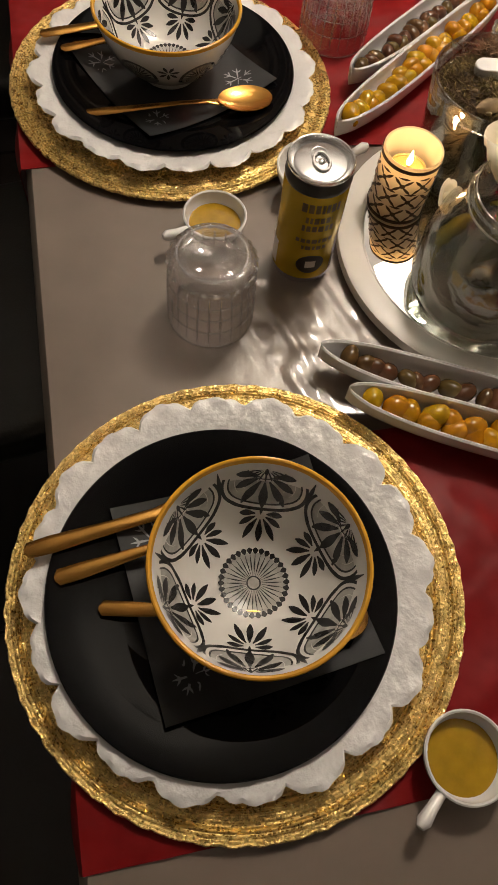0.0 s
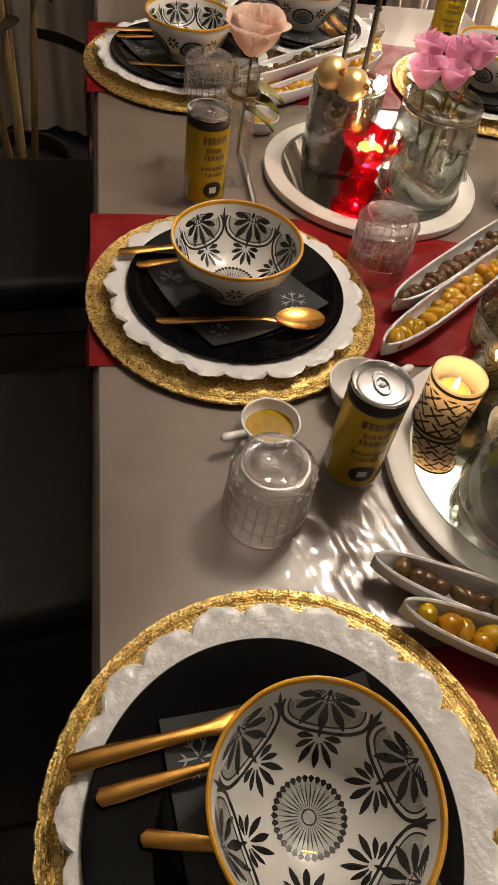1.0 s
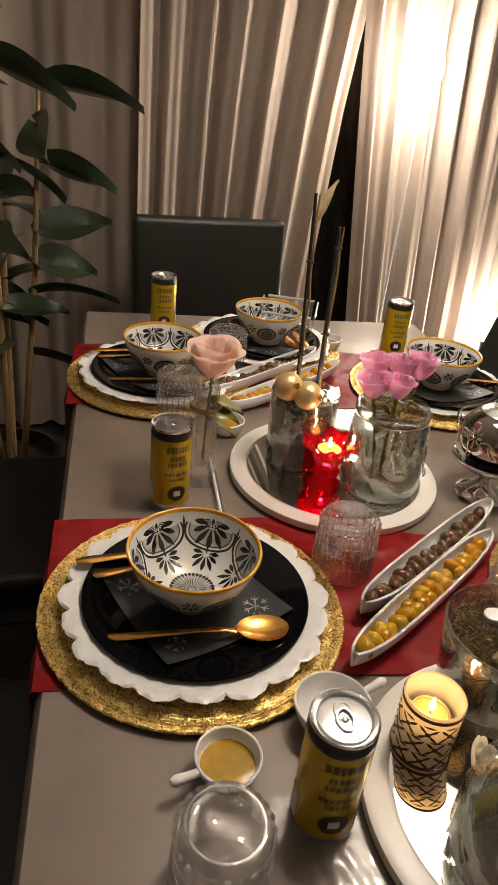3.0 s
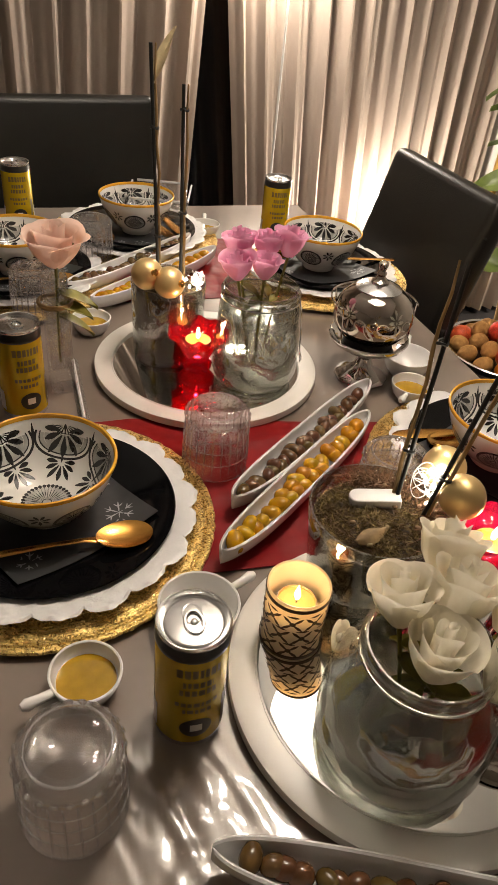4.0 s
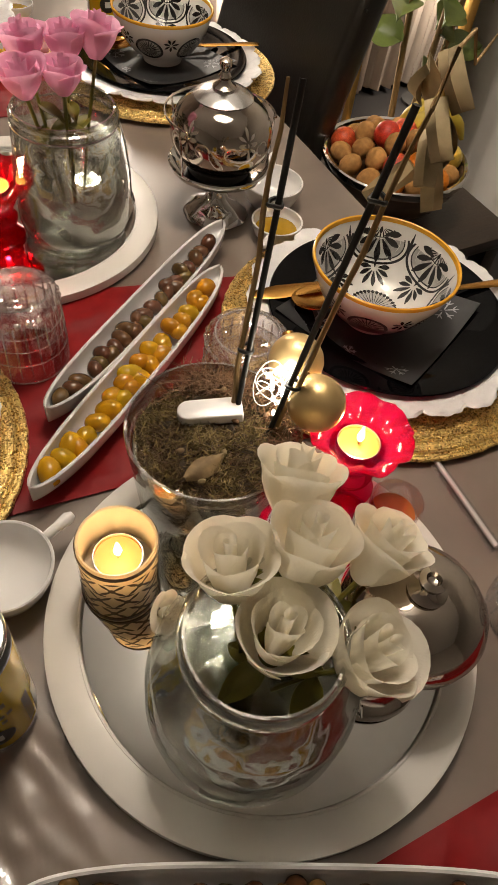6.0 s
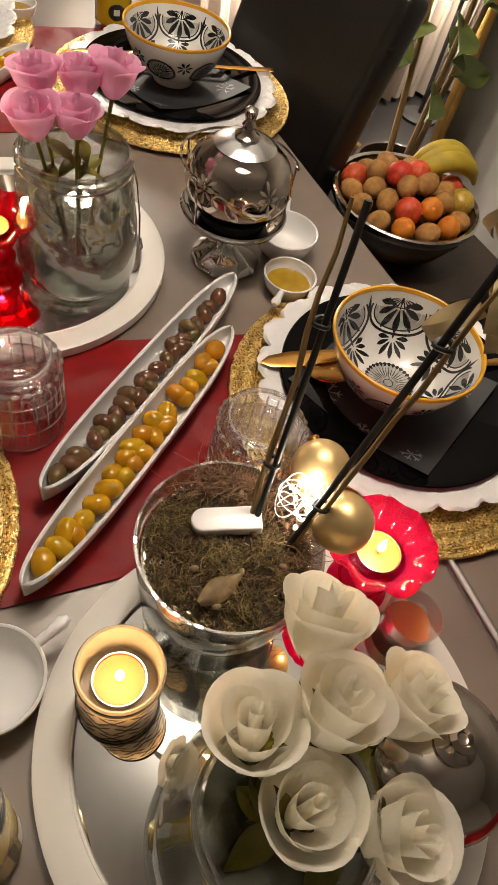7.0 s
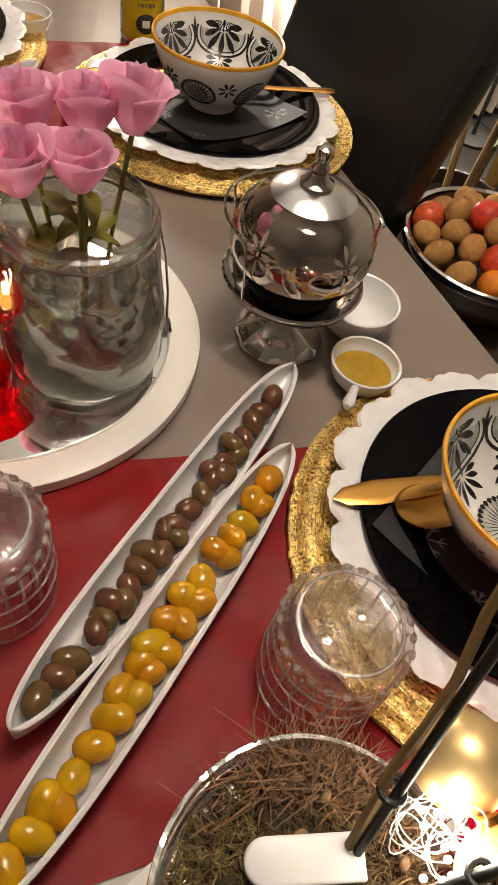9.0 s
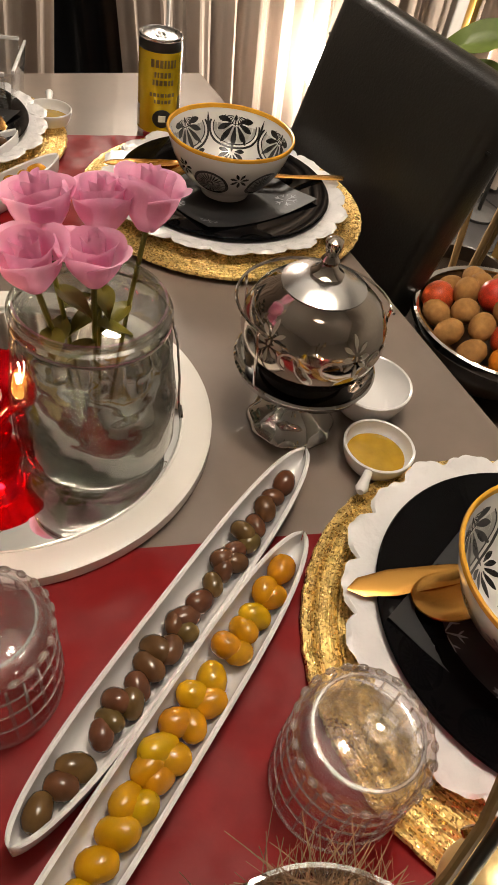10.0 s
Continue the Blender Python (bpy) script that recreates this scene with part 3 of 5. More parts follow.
def soup_bowl():
    bowl = thing("soup_bowl", Matrix(), "white ceramic bowl with black floral medallions and a yellow rim", "bowl", "bowls of the place settings")
    prof = [(0, 0.003), (0.026, 0.003), (0.028, 0), (0.031, 0), (0.033, 0.006)] + OUT + [(0.0785, 0.0785), (0.0772, 0.0785)] + IN[::-1]
    part("body", lathe(prof, 64), M["bowl_white"], bowl)
    part("rim_band", lathe([(0.0791, 0.0745), (0.0797, 0.0765), (0.0792, 0.0787), (0.078, 0.0793), (0.0766, 0.0787), (0.0762, 0.0765), (0.0756, 0.0742)], 64), M["bowl_yellow"], bowl, "hand-painted yellow rim")
    ink, wash = bmesh.new(), bmesh.new()
    N = 6
    for i in range(N):
        a = 2 * PI * (i + 0.5) / N
        p = painter(ink, IN, a, 0.082, 0.0003)
        # medallion: two rings, a fan at the rim, hanging leaves
        for e, w in ((0.0015, 0.0026), (-0.0032, 0.0014)):
            band(ink, p, 0.0325 + e, 0.0255 + e, w, 40, PI * 0.92, PI * 2.08, 0, 0.006)
        tint = bmesh.new()
        pw = painter(tint, IN, a, 0.082, 0.00015)
        for q in range(5):
            band(tint, pw, 0.0300 * (q + 0.5) / 5, 0.0230 * (q + 0.5) / 5, 0.0054, 24, PI * 0.95, PI * 2.05, 0, 0.006)
        part("medallion_wash", tint, M["bowl_wash"], bowl, "thin grey glaze wash")
        palmette(ink, p, 0, 0.011, 0.030, -PI / 2, 7)
        for e in (-1, 1):
            brush(ink, p, e * 0.004, 0.010, PI / 2 - e * 1.25, 0.017, 0.0042)
        for k in range(9):
            t = PI + PI * (k + 0.5) / 9
            brush(ink, p, 0.004 * math.cos(t), 0.0185 + 0.002 * math.sin(t), t, 0.011, 0.0017, 3)
        band(ink, p, 0.0145, 0.0105, 0.001, 20, PI, 2 * PI, 0, 0.0185)
        # small palmette below
        p2 = painter(ink, IN, a, 0.045, 0.0003)
        palmette(ink, p2, 0, 0.011, 0.022, -PI / 2, 7)
        # between medallions
        p3 = painter(ink, IN, a + PI / N, 0.088, 0.0003)
        brush(ink, p3, 0, 0.016, -PI / 2, 0.02, 0.0035)
    p = painter(ink, [(0, 0.0115), (0.016, 0.012), (0.030, 0.0145)], 0, 0.0, 0.0003)

    def polar(bm, away):
        def g(a, b):
            r = math.hypot(a, b)
            rr, z = along(IN, max(r, 0.0005), away)
            t = math.atan2(b, a)
            return bm.verts.new((rr * math.cos(t), rr * math.sin(t), z))
        return g
    g, gw = polar(ink, 0.0004), polar(wash, 0.0002)
    disc(wash, gw, 0.0245, 0.0245, 32, 3)
    for k in range(34):
        t = 2 * PI * k / 34
        brush(ink, g, 0.006 * math.cos(t), 0.006 * math.sin(t), t, 0.0175, 0.0011, 2)
        brush(ink, g, 0.0232 * math.cos(t), 0.0232 * math.sin(t), t, 0.0050, 0.0050, 3)
    band(ink, g, 0.0052, 0.0052, 0.0012, 20)
    # outside: rosettes and small flowers by turns
    for i in range(6):
        a = 2 * PI * i / 6 + 0.3
        p = painter(ink, OUT, a, 0.042, -0.0003)
        tone = bmesh.new()
        disc(tone, painter(tone, OUT, a, 0.042, -0.00015), 0.0205, 0.0185, 28, 3)
        part("rosette_wash", tone, M["bowl_wash"], bowl, "thin grey glaze wash")
        for k in range(22):
            t = 2 * PI * k / 22
            brush(ink, p, 0.004 * math.cos(t), 0.0035 * math.sin(t), t, 0.0145, 0.0022, 2)
        band(ink, p, 0.0205, 0.0185, 0.0036, 36)
        band(ink, p, 0.0035, 0.003, 0.0018, 14)
        p = painter(ink, OUT, a + PI / 6, 0.054, -0.0003)
        for k in range(7):
            t = 2 * PI * k / 7 + 0.2
            brush(ink, p, 0.002 * math.cos(t), 0.002 * math.sin(t), t, 0.010, 0.004, 3)
    part("centre_wash", wash, M["bowl_wash"], bowl, "thin grey glaze wash")
    part("painted_pattern", ink, M["bowl_black"], bowl, "black hand-painted floral pattern")
    return bowl


def charger():
    R, prof = 0.187, [(0, 0.0)]
    prof += [(R - 0.003, 0.0), (R, 0.0012), (R, 0.0022)]
    k = 62
    for i in range(k):
        r = R - 0.001 - (R - 0.006) * i / k
        prof += [(r, 0.0036 + 0.0002 * (i % 3 == 0)), (r - (R - 0.006) / k * 0.5, 0.0029)]
    prof += [(0, 0.003)]

    def wob(a, r, z):
        return r + (0.0007 * math.sin(53 * a) * (r > 0.18)), z + 0.0005 * math.sin(71 * a + r * 900) * (z > 0.002)
    ob = part("charger_plate", lathe(prof, 120, None, wob), M["gold_weave"])
    return tagged(ob, "round glittering gold woven charger plate on the table", "charger plate", "chargers of the place settings")


def lace_plate():
    R = 0.158
    LOBES = 20

    def wob(a, r, z):
        k = max(0.0, (r - 0.118) / (R - 0.118))
        s = abs(math.sin(LOBES * a / 2)) ** 0.6 * (0.70 + 0.30 * math.sin(LOBES * a / 4 + 1) ** 2) + 0.16 * abs(math.sin(LOBES * a * 1.5))
        e = 0.0125 * (s - 0.5) * k ** 2
        em = 0.0017 * math.sin(LOBES * a * 2 + 60 * r) * math.sin(r * 420) * (0.2 < k < 0.97) * (z > 0.004)
        return r + e, z + em + 0.002 * (s - 0.5) * k ** 2
    prof = [(0, 0.001), (0.085, 0.001), (0.088, 0), (0.094, 0), (0.098, 0.0025), (0.125, 0.009), (0.150, 0.0125), (R - 0.001, 0.014), (R, 0.0155), (R - 0.003, 0.0172)]
    prof += [(0.152, 0.0165), (0.146, 0.0158), (0.140, 0.0150), (0.134, 0.0138), (0.128, 0.0124), (0.122, 0.0108), (0.112, 0.0078), (0.098, 0.0052), (0, 0.0045)]
    ob = part("scalloped_plate", lathe(prof, 216, None, wob), M["lace_ceramic"])
    return tagged(ob, "white scalloped dinner plate with embossed lace rim, on a charger", "plate", "white plates of the place settings")


def black_plate():
    prof = [(0, 0.001), (0.070, 0.001), (0.073, 0), (0.079, 0), (0.084, 0.002), (0.112, 0.008), (0.135, 0.0135), (0.1375, 0.0152), (0.1365, 0.0165), (0.134, 0.0162), (0.108, 0.0108), (0.084, 0.0048), (0.074, 0.0036), (0, 0.0034)]
    ob = part("black_plate", lathe(prof, 96), M["black_glaze"])
    return tagged(ob, "glossy black round plate on a white scalloped plate", "plate", "black plates of the place settings")


def napkin():
    S = 0.086

    def f(u, v):
        x, y = (u - 0.5) * 2 * S, (v - 0.5) * 2 * S
        r = math.hypot(x, y)
        return Vector((x, y, 0.0008 + max(0, r - 0.080) * 0.33 + 0.0008 * noise.noise(Vector((x * 30, y * 30, 5)))))
    nap = thing("napkin", Matrix(), "smoky black paper napkin printed with pale snowflakes, under the bowl", "napkin", "napkins of the place settings")
    part("sheet", thick(sheet(22, 22, f), 0.0007), M["napkin"], nap)
    for cx, cy, s in ((0.058, -0.050, 0.018), (0.022, -0.072, 0.010), (-0.058, -0.056, 0.015), (0.066, 0.060, 0.013), (-0.060, 0.055, 0.017), (0.074, 0.005, 0.009)):
        bm = bmesh.new()

        def p(a, b):
            x, y = cx + a, cy + b
            return bm.verts.new((x, y, 0.0016 + max(0, math.hypot(x, y) - 0.080) * 0.33 + 0.0008 * noise.noise(Vector((x * 30, y * 30, 5)))))
        for k in range(6):
            t = PI * k / 3
            brush(bm, p, 0, 0, t, s, 0.0022, 3)
            for e in (-0.8, 0.8):
                brush(bm, p, 0.55 * s * math.cos(t), 0.55 * s * math.sin(t), t + e, s * 0.4, 0.0018, 2)
        part("snowflake", bm, M["napkin_white"], nap, "pale printed snowflake")
    return nap


def blade_strip(stations, bm=None):
    """A flat metal piece along x: stations (x, half width, z, thickness)."""
    bm = bm or bmesh.new()
    rings = []
    for x, w, z, t in stations:
        ring = []
        for k in range(10):
            a = 2 * PI * k / 10
            ring.append(bm.verts.new((x, w * math.cos(a), z + t * 0.5 * math.sin(a))))
        rings.append(ring)
    for a, b in zip(rings, rings[1:]):
        for k in range(10):
            bm.faces.new((a[k], a[(k + 1) % 10], b[(k + 1) % 10], b[k]))
    bm.faces.new(rings[0])
    bm.faces.new(rings[-1])
    return bm


def knife():
    bm = blade_strip([(-0.105, 0.002, 0.001, 0.002), (-0.102, 0.0065, 0.001, 0.004), (-0.085, 0.0075, 0.0012, 0.005), (-0.03, 0.0055, 0.0015, 0.005), (0.0, 0.0055, 0.0015, 0.004), (0.02, 0.0088, 0.0015, 0.002), (0.07, 0.0112, 0.0015, 0.0016), (0.095, 0.008, 0.0015, 0.0014), (0.105, 0.001, 0.0015, 0.001)])
    return tagged(part("table_knife", bm, M["gold"]), "brushed gold table knife resting across the plate", "knife", "gold cutlery")


def fork():
    bm = blade_strip([(-0.10, 0.002, 0.001, 0.002), (-0.097, 0.0065, 0.001, 0.003), (-0.08, 0.0068, 0.0012, 0.004), (-0.01, 0.0032, 0.003, 0.0035), (0.03, 0.0038, 0.003, 0.003), (0.045, 0.011, 0.001, 0.0022), (0.058, 0.0125, 0.0005, 0.002)])
    f = thing("table_fork", Matrix(), "brushed gold table fork resting on the plate", "fork", "gold cutlery")
    part("handle", bm, M["gold"], f)
    for k in range(4):
        y = -0.0098 + 0.0065 * k
        part("tine", tube([(0.056, y, 0.0005), (0.075, y, 0.0005), (0.096, y * 0.9, 0.004)], [0.0019, 0.0017, 0.0008], 6), M["gold"], f)
    return f


def spoon():
    s = thing("soup_spoon", Matrix(), "brushed gold soup spoon lying in front of the bowl", "spoon", "gold cutlery")
    part("handle", blade_strip([(-0.125, 0.002, 0.001, 0.002), (-0.122, 0.0060, 0.001, 0.0028), (-0.10, 0.0058, 0.0015, 0.0035), (-0.02, 0.0030, 0.006, 0.003), (0.010, 0.0035, 0.006, 0.003), (0.024, 0.006, 0.004, 0.0022)]), M["gold"], s)

    def f(u, v):
        a, k = 2 * PI * u, v
        x = 0.050 + 0.031 * k * math.cos(a) * (1 + 0.06 * math.cos(a))
        y = 0.0205 * k * math.sin(a) * (1 + 0.12 * math.cos(a))
        return Vector((x, y, 0.0005 + 0.0062 * k ** 2.2))
    part("spoon_bowl", thick(sheet(32, 8, f), 0.0012), M["gold"], s)
    return s


proto = {"charger": charger(), "lace": lace_plate(), "black": black_plate(), "bowl": soup_bowl(), "napkin": napkin(), "knife": knife(), "fork": fork(), "spoon": spoon()}
used = set()


def place(kind, m):
    """The first placing moves the thing itself; later ones copy it."""
    ob = proto[kind]
    if kind in used:
        return copy_thing(ob, m)
    used.add(kind)
    ob.matrix_basis = m
    return ob


def setting(x, y, turn, bowl=(0, 0), ch=(0, 0), nap=20, spin=0, cut=0, blk=(0, 0), flip=1, slip=(0, 0, 0)):
    base = Matrix.Translation((x, y, 0)) @ Matrix.Rotation(radians(turn), 4, "Z")
    Z = TOP + 0.0062
    place("charger", base @ pose(ch[0], ch[1], Z, 0, 0, spin))
    place("lace", base @ pose(0, 0, Z + 0.0042, 0, 0, spin * 2))
    place("black", base @ pose(blk[0], blk[1], Z + 0.0095, 0, 0, spin))
    place("napkin", base @ pose(bowl[0] * 0.5, bowl[1] * 0.5, Z + 0.0132, 0, 0, nap))
    place("bowl", base @ pose(bowl[0], bowl[1], Z + 0.0155, 0, 0, spin * 3 + 12))
    # the diner sits on the -x side: handles point there
    zc = Z + 0.0265
    place("knife", base @ pose(-0.040 + slip[0], 0.078 + slip[1], zc, 0, 1.5, 9 + cut) if flip > 0 else base @ pose(0.038, -0.052, zc, 0, 1.5, -8 + cut))
    place("fork", base @ pose(-0.025 + slip[0] - (0.045 if flip < 0 else 0), (0.054 if flip > 0 else 0.0) + slip[1], zc - 0.003, 0, 2.5, flip * 10 + cut))
    place("spoon", base @ pose(0.015, -0.068 + slip[2], zc - 0.005, 0, 0, -3 + cut - 250 * slip[2]) if flip > 0 else base @ pose(0.020, -0.030, zc - 0.006, 0, 0, -8 + cut))


setting(-0.003, 0.033, 0, (0.014, -0.010), (0.006, -0.003), 5, 10, -3, (-0.009, -0.008), 1, (-0.011, -0.017, 0.034))
setting(0.059, 0.625, 0, (-0.006, 0.001), (-0.002, 0.003), 24, 47)
setting(0.074, 1.300, 0, (0.004, -0.006), (0, 0), 30, 80, -4)
setting(0.655, 0.582, 180, (0.022, -0.002), (0.010, 0.013), 25, 25, -4, (0, 0), -1)
setting(0.668, 1.240, 180, (0.002, 0.004), (0, 0), 12, 66, -4, (0, 0), -1)
setting(0.330, 1.480, -90, (0.004, 0.010), (0, 0), 40, 5)

# ---- drinks cans ----
def drink_can():
    can = thing("drink_can", Matrix(), "slim yellow drinks can with black print, unopened", "can", "drinks cans")
    part("body", lathe([(0, 0.004), (0.018, 0.002), (0.021, 0), (0.0235, 0.001), (0.0262, 0.006), (0.0265, 0.009), (0.0265, 0.118), (0.0262, 0.121)], 48), M["can_yellow"], can)
    part("top_band", lathe([(0.0263, 0.117), (0.0267, 0.1175), (0.0267, 0.1215), (0.0250, 0.1275), (0.0248, 0.1290)], 48), M["can_black"], can, "black band below the lid")
    part("base_band", lathe([(0.0238, 0.0005), (0.0264, 0.0055), (0.0267, 0.0085), (0.0267, 0.011)], 48), M["aluminium"], can)
    lid = part("lid", lathe([(0.0247, 0.1285), (0.0262, 0.1300), (0.0266, 0.1325), (0.0260, 0.1340), (0.0250, 0.1335), (0.0240, 0.1300), (0.0228, 0.1285), (0.0215, 0.1300), (0.0195, 0.1306), (0.0, 0.1306)], 48), M["aluminium"], can, "silver aluminium lid")
    part("pull_tab", tube([(0.0095 * math.cos(t) + 0.002, 0.0062 * math.sin(t), 0.1320) for t in [2 * PI * k / 20 for k in range(20)]], 0.0013, 6, None, True), M["aluminium"], lid)
    part("score_ring", tube([(-0.006 + 0.0085 * math.cos(t), 0.0068 * math.sin(t), 0.1307) for t in [2 * PI * k / 20 for k in range(20)]], 0.0005, 5, None, True), M["aluminium"], lid)
    part("rivet", ellipsoid(0.0028, 0.0028, 0.0016, (0.001, 0, 0.1312), 10), M["aluminium"], lid)

    def wrap(bm, a0, a1, z0, z1, r=0.02672, n=8):
        return sheet(n, 1, lambda u, v: Vector((r * math.cos(a0 + (a1 - a0) * u), r * math.sin(a0 + (a1 - a0) * u), z0 + (z1 - z0) * v)), bm)
    for side in (0, PI):
        bm = bmesh.new()
        for z, w, h in ((0.104, 0.60, 0.010), (0.090, 0.42, 0.007), (0.080, 0.50, 0.007), (0.064, 0.62, 0.005), (0.055, 0.40, 0.005)):
            x = -w
            rnd = random.Random(int(z * 1000))
            while x < w:
                d = rnd.uniform(0.07, 0.17)
                wrap(bm, side + x, side + min(x + d, w), z - h / 2, z + h / 2, n=3)
                x += d + 0.05
        wrap(bm, side + 0.85, side + 1.10, 0.016, 0.060, n=3)
        part("print", bm, M["can_brown"], can, "dark printed lettering too small to read")
    for side in (0, PI):
        e = bmesh.new()
        for i in range(4):
            def p(a, b):
                return e.verts.new((0.0268 * math.cos(side + a / 0.0268), 0.0268 * math.sin(side + a / 0.0268), 0.032 + b))
            band(e, p, 0.0125 * (i + 0.5) / 4, 0.0125 * (i + 0.5) / 4, 0.0032, 28)
        part("emblem", e, M["can_black"], can, "round black emblem")
        w = bmesh.new()
        sheet(4, 1, lambda u, v: Vector((0.0269 * math.cos(side + (u - 0.5) * 0.34), 0.0269 * math.sin(side + (u - 0.5) * 0.34), 0.0275 + 0.009 * v)), w)
        part("emblem_patch", w, M["can_white"], can, "small pale patch in the emblem")
    for side in (PI / 2, -PI / 2):
        b = bmesh.new()
        wrap(b, side - 0.35, side + 0.30, 0.014, 0.044, n=5)
        part("info_panel", b, M["can_white"], can, "pale panel with a bar code")
    return can


can = drink_can()
CAN = Matrix.Diagonal((1.14, 1.14, 1.02, 1))
for o in can.children_recursive:
    o.data.transform(CAN)
can.matrix_basis = pose(0.140, 0.349, TOP, 0, 0, -95)
for x, y, a in ((0.050, 0.864, -75), (0.107, 1.590, -90), (0.652, 1.455, -100)):
    copy_thing(can, pose(x, y, TOP, 0, 0, a))

# ---- mirror trays ----
def tray():
    t = thing("mirror_tray", Matrix(), "round white tray with a mirror centre, on the table", "tray", "mirror trays")
    part("ring", lathe([(0.1465, 0.004), (0.1465, 0.0135), (0.148, 0.015), (0.169, 0.016), (0.173, 0.0145), (0.173, 0.004), (0.169, 0.001), (0.05, 0.001), (0, 0.001), (0, 0.004), (0.1465, 0.004)], 96), M["tray_white"], t)
    part("mirror", lathe([(0, 0.005), (0.1460, 0.005), (0.1460, 0.0118), (0.1425, 0.0128), (0, 0.0128)], 96), M["mirror"], t, "round mirror glass")
    part("inner_lip", tube([(0.1470 * math.cos(2 * PI * k / 72), 0.1470 * math.sin(2 * PI * k / 72), 0.0145) for k in range(72)], 0.0014, 6, None, True), M["tray_white"], t)
    return t


tr = tray()
tr.matrix_basis = pose(0.351, 0.324, TOP + 0.0015)
copy_thing(tr, pose(0.330, 0.920, TOP + 0.0015))
TRAY = TOP + 0.0015 + 0.0130

# ---- olive boats ----
def boat():
    L, W, H = 0.352, 0.0425, 0.029
    bm = bmesh.new()
    rings = []
    n = 60
    for i in range(1, n):
        s = -math.cos(PI * i / n)
        half = W / 2 * (1 - abs(s) ** 3.4) ** 0.5
        rim = H + 0.005 * abs(s) ** 3
        zo, zi = 0.013 * abs(s) ** 4, 0.0050 + 0.017 * abs(s) ** 5
        hi = max(half - 0.0036, half * 0.25)
        loop = []
        for k in range(13):
            p = -PI / 2 + PI * k / 12
            loop.append((half * math.copysign(abs(math.sin(p)) ** 0.75, p), zo + (rim - zo) * (1 - abs(math.cos(p)) ** 0.85)))
        loop.append(((half + hi) / 2, rim + 0.0012))
        for k in range(13):
            p = PI / 2 - PI * k / 12
            loop.append((hi * math.copysign(abs(math.sin(p)) ** 0.8, p), zi + (rim - zi) * (1 - abs(math.cos(p)) ** 0.8)))
        loop.append((-(half + hi) / 2, rim + 0.0012))
        rings.append([bm.verts.new((s * L / 2, y, z)) for y, z in loop])
    for a, b in zip(rings, rings[1:]):
        for k in range(len(a)):
            j = (k + 1) % len(a)
            bm.faces.new((a[k], b[k], b[j], a[j]))
    bm.faces.new(rings[0])
    bm.faces.new(rings[-1])
    bmesh.ops.remove_doubles(bm, verts=bm.verts[:], dist=0.00005)
    return tagged(part("boat_dish", bm, M["white_ceramic"]), "long narrow white porcelain boat dish holding olives", "dish", "boat dishes")


def olive(kind):
    def wob(a, r, z):
        return r * (1 + 0.03 * math.sin(2 * a + z * 300)), z
    prof = [(0, -0.0112), (0.0035, -0.0106), (0.0068, -0.0080), (0.0088, -0.0035), (0.0092, 0.0010), (0.0082, 0.0058), (0.0058, 0.0092), (0.0026, 0.0110), (0.0009, 0.0108), (0, 0.0104)]
    dark = kind == "dark"
    return tagged(part("olive", lathe(prof, 14, None, wob), M["olive_dark" if dark else "olive_green"]), "small shiny brown-purple olive lying in a boat dish" if dark else "plump shiny yellow-green olive lying in a boat dish", "olive", "olives in the boat dishes")


first_boat = None
olives = {}
BOATS = ((0.402, 0.683, 35.3, "dark", 12), (0.361, 0.605, 35.9, "green", 22), (0.277, 0.142, -28.5, "dark", 33), (0.289, 0.092, -28.5, "green", 44), (0.330, 1.235, 35, "green", 55), (0.296, 1.300, 36, "dark", 66))
for bx, by, ang, kind, seed in BOATS:
    m = pose(bx, by, TOP + (0.0040 if by in (0.683, 0.605, 1.3, 0.092) else 0.0015), 0, 0, ang)
    if first_boat is None:
        first_boat = boat()
        first_boat.matrix_basis = m
    else:
        copy_thing(first_boat, m)
    rnd = random.Random(seed)
    x = -0.150
    row = 0
    while x < 0.150:
        s = rnd.uniform(0.86, 1.04) if kind == "dark" else rnd.uniform(0.98, 1.16)
        wide = 0.0050 * (1 - (abs(x) / 0.185) ** 3)
        two = rnd.random() < 0.38 and abs(x) < 0.125
        for sgn in ((-1, 1) if two else (rnd.choice((-0.35, 0.35)),)):
            y = sgn * wide * rnd.uniform(0.75, 1.0) * (1.0 if two else 0.6)
            zz = 0.0145 + 0.0020 * s + (0.005 * rnd.random() if two and sgn > 0 else 0) + 0.010 * (abs(x) / 0.15) ** 5
            q = m @ pose(x + rnd.uniform(-0.004, 0.004), y, zz, rnd.uniform(60, 120), rnd.uniform(-25, 25), rnd.uniform(0, 360)) @ Matrix.Diagonal((s, s, s * rnd.uniform(0.95, 1.15), 1))
            if kind not in olives:
                ob = olives[kind] = olive(kind)
            else:
                ob = copy_thing(olives[kind], q)
            ob.matrix_basis = q
        x += (0.0150 if kind == "dark" else 0.0168) * s * rnd.uniform(0.92, 1.15)

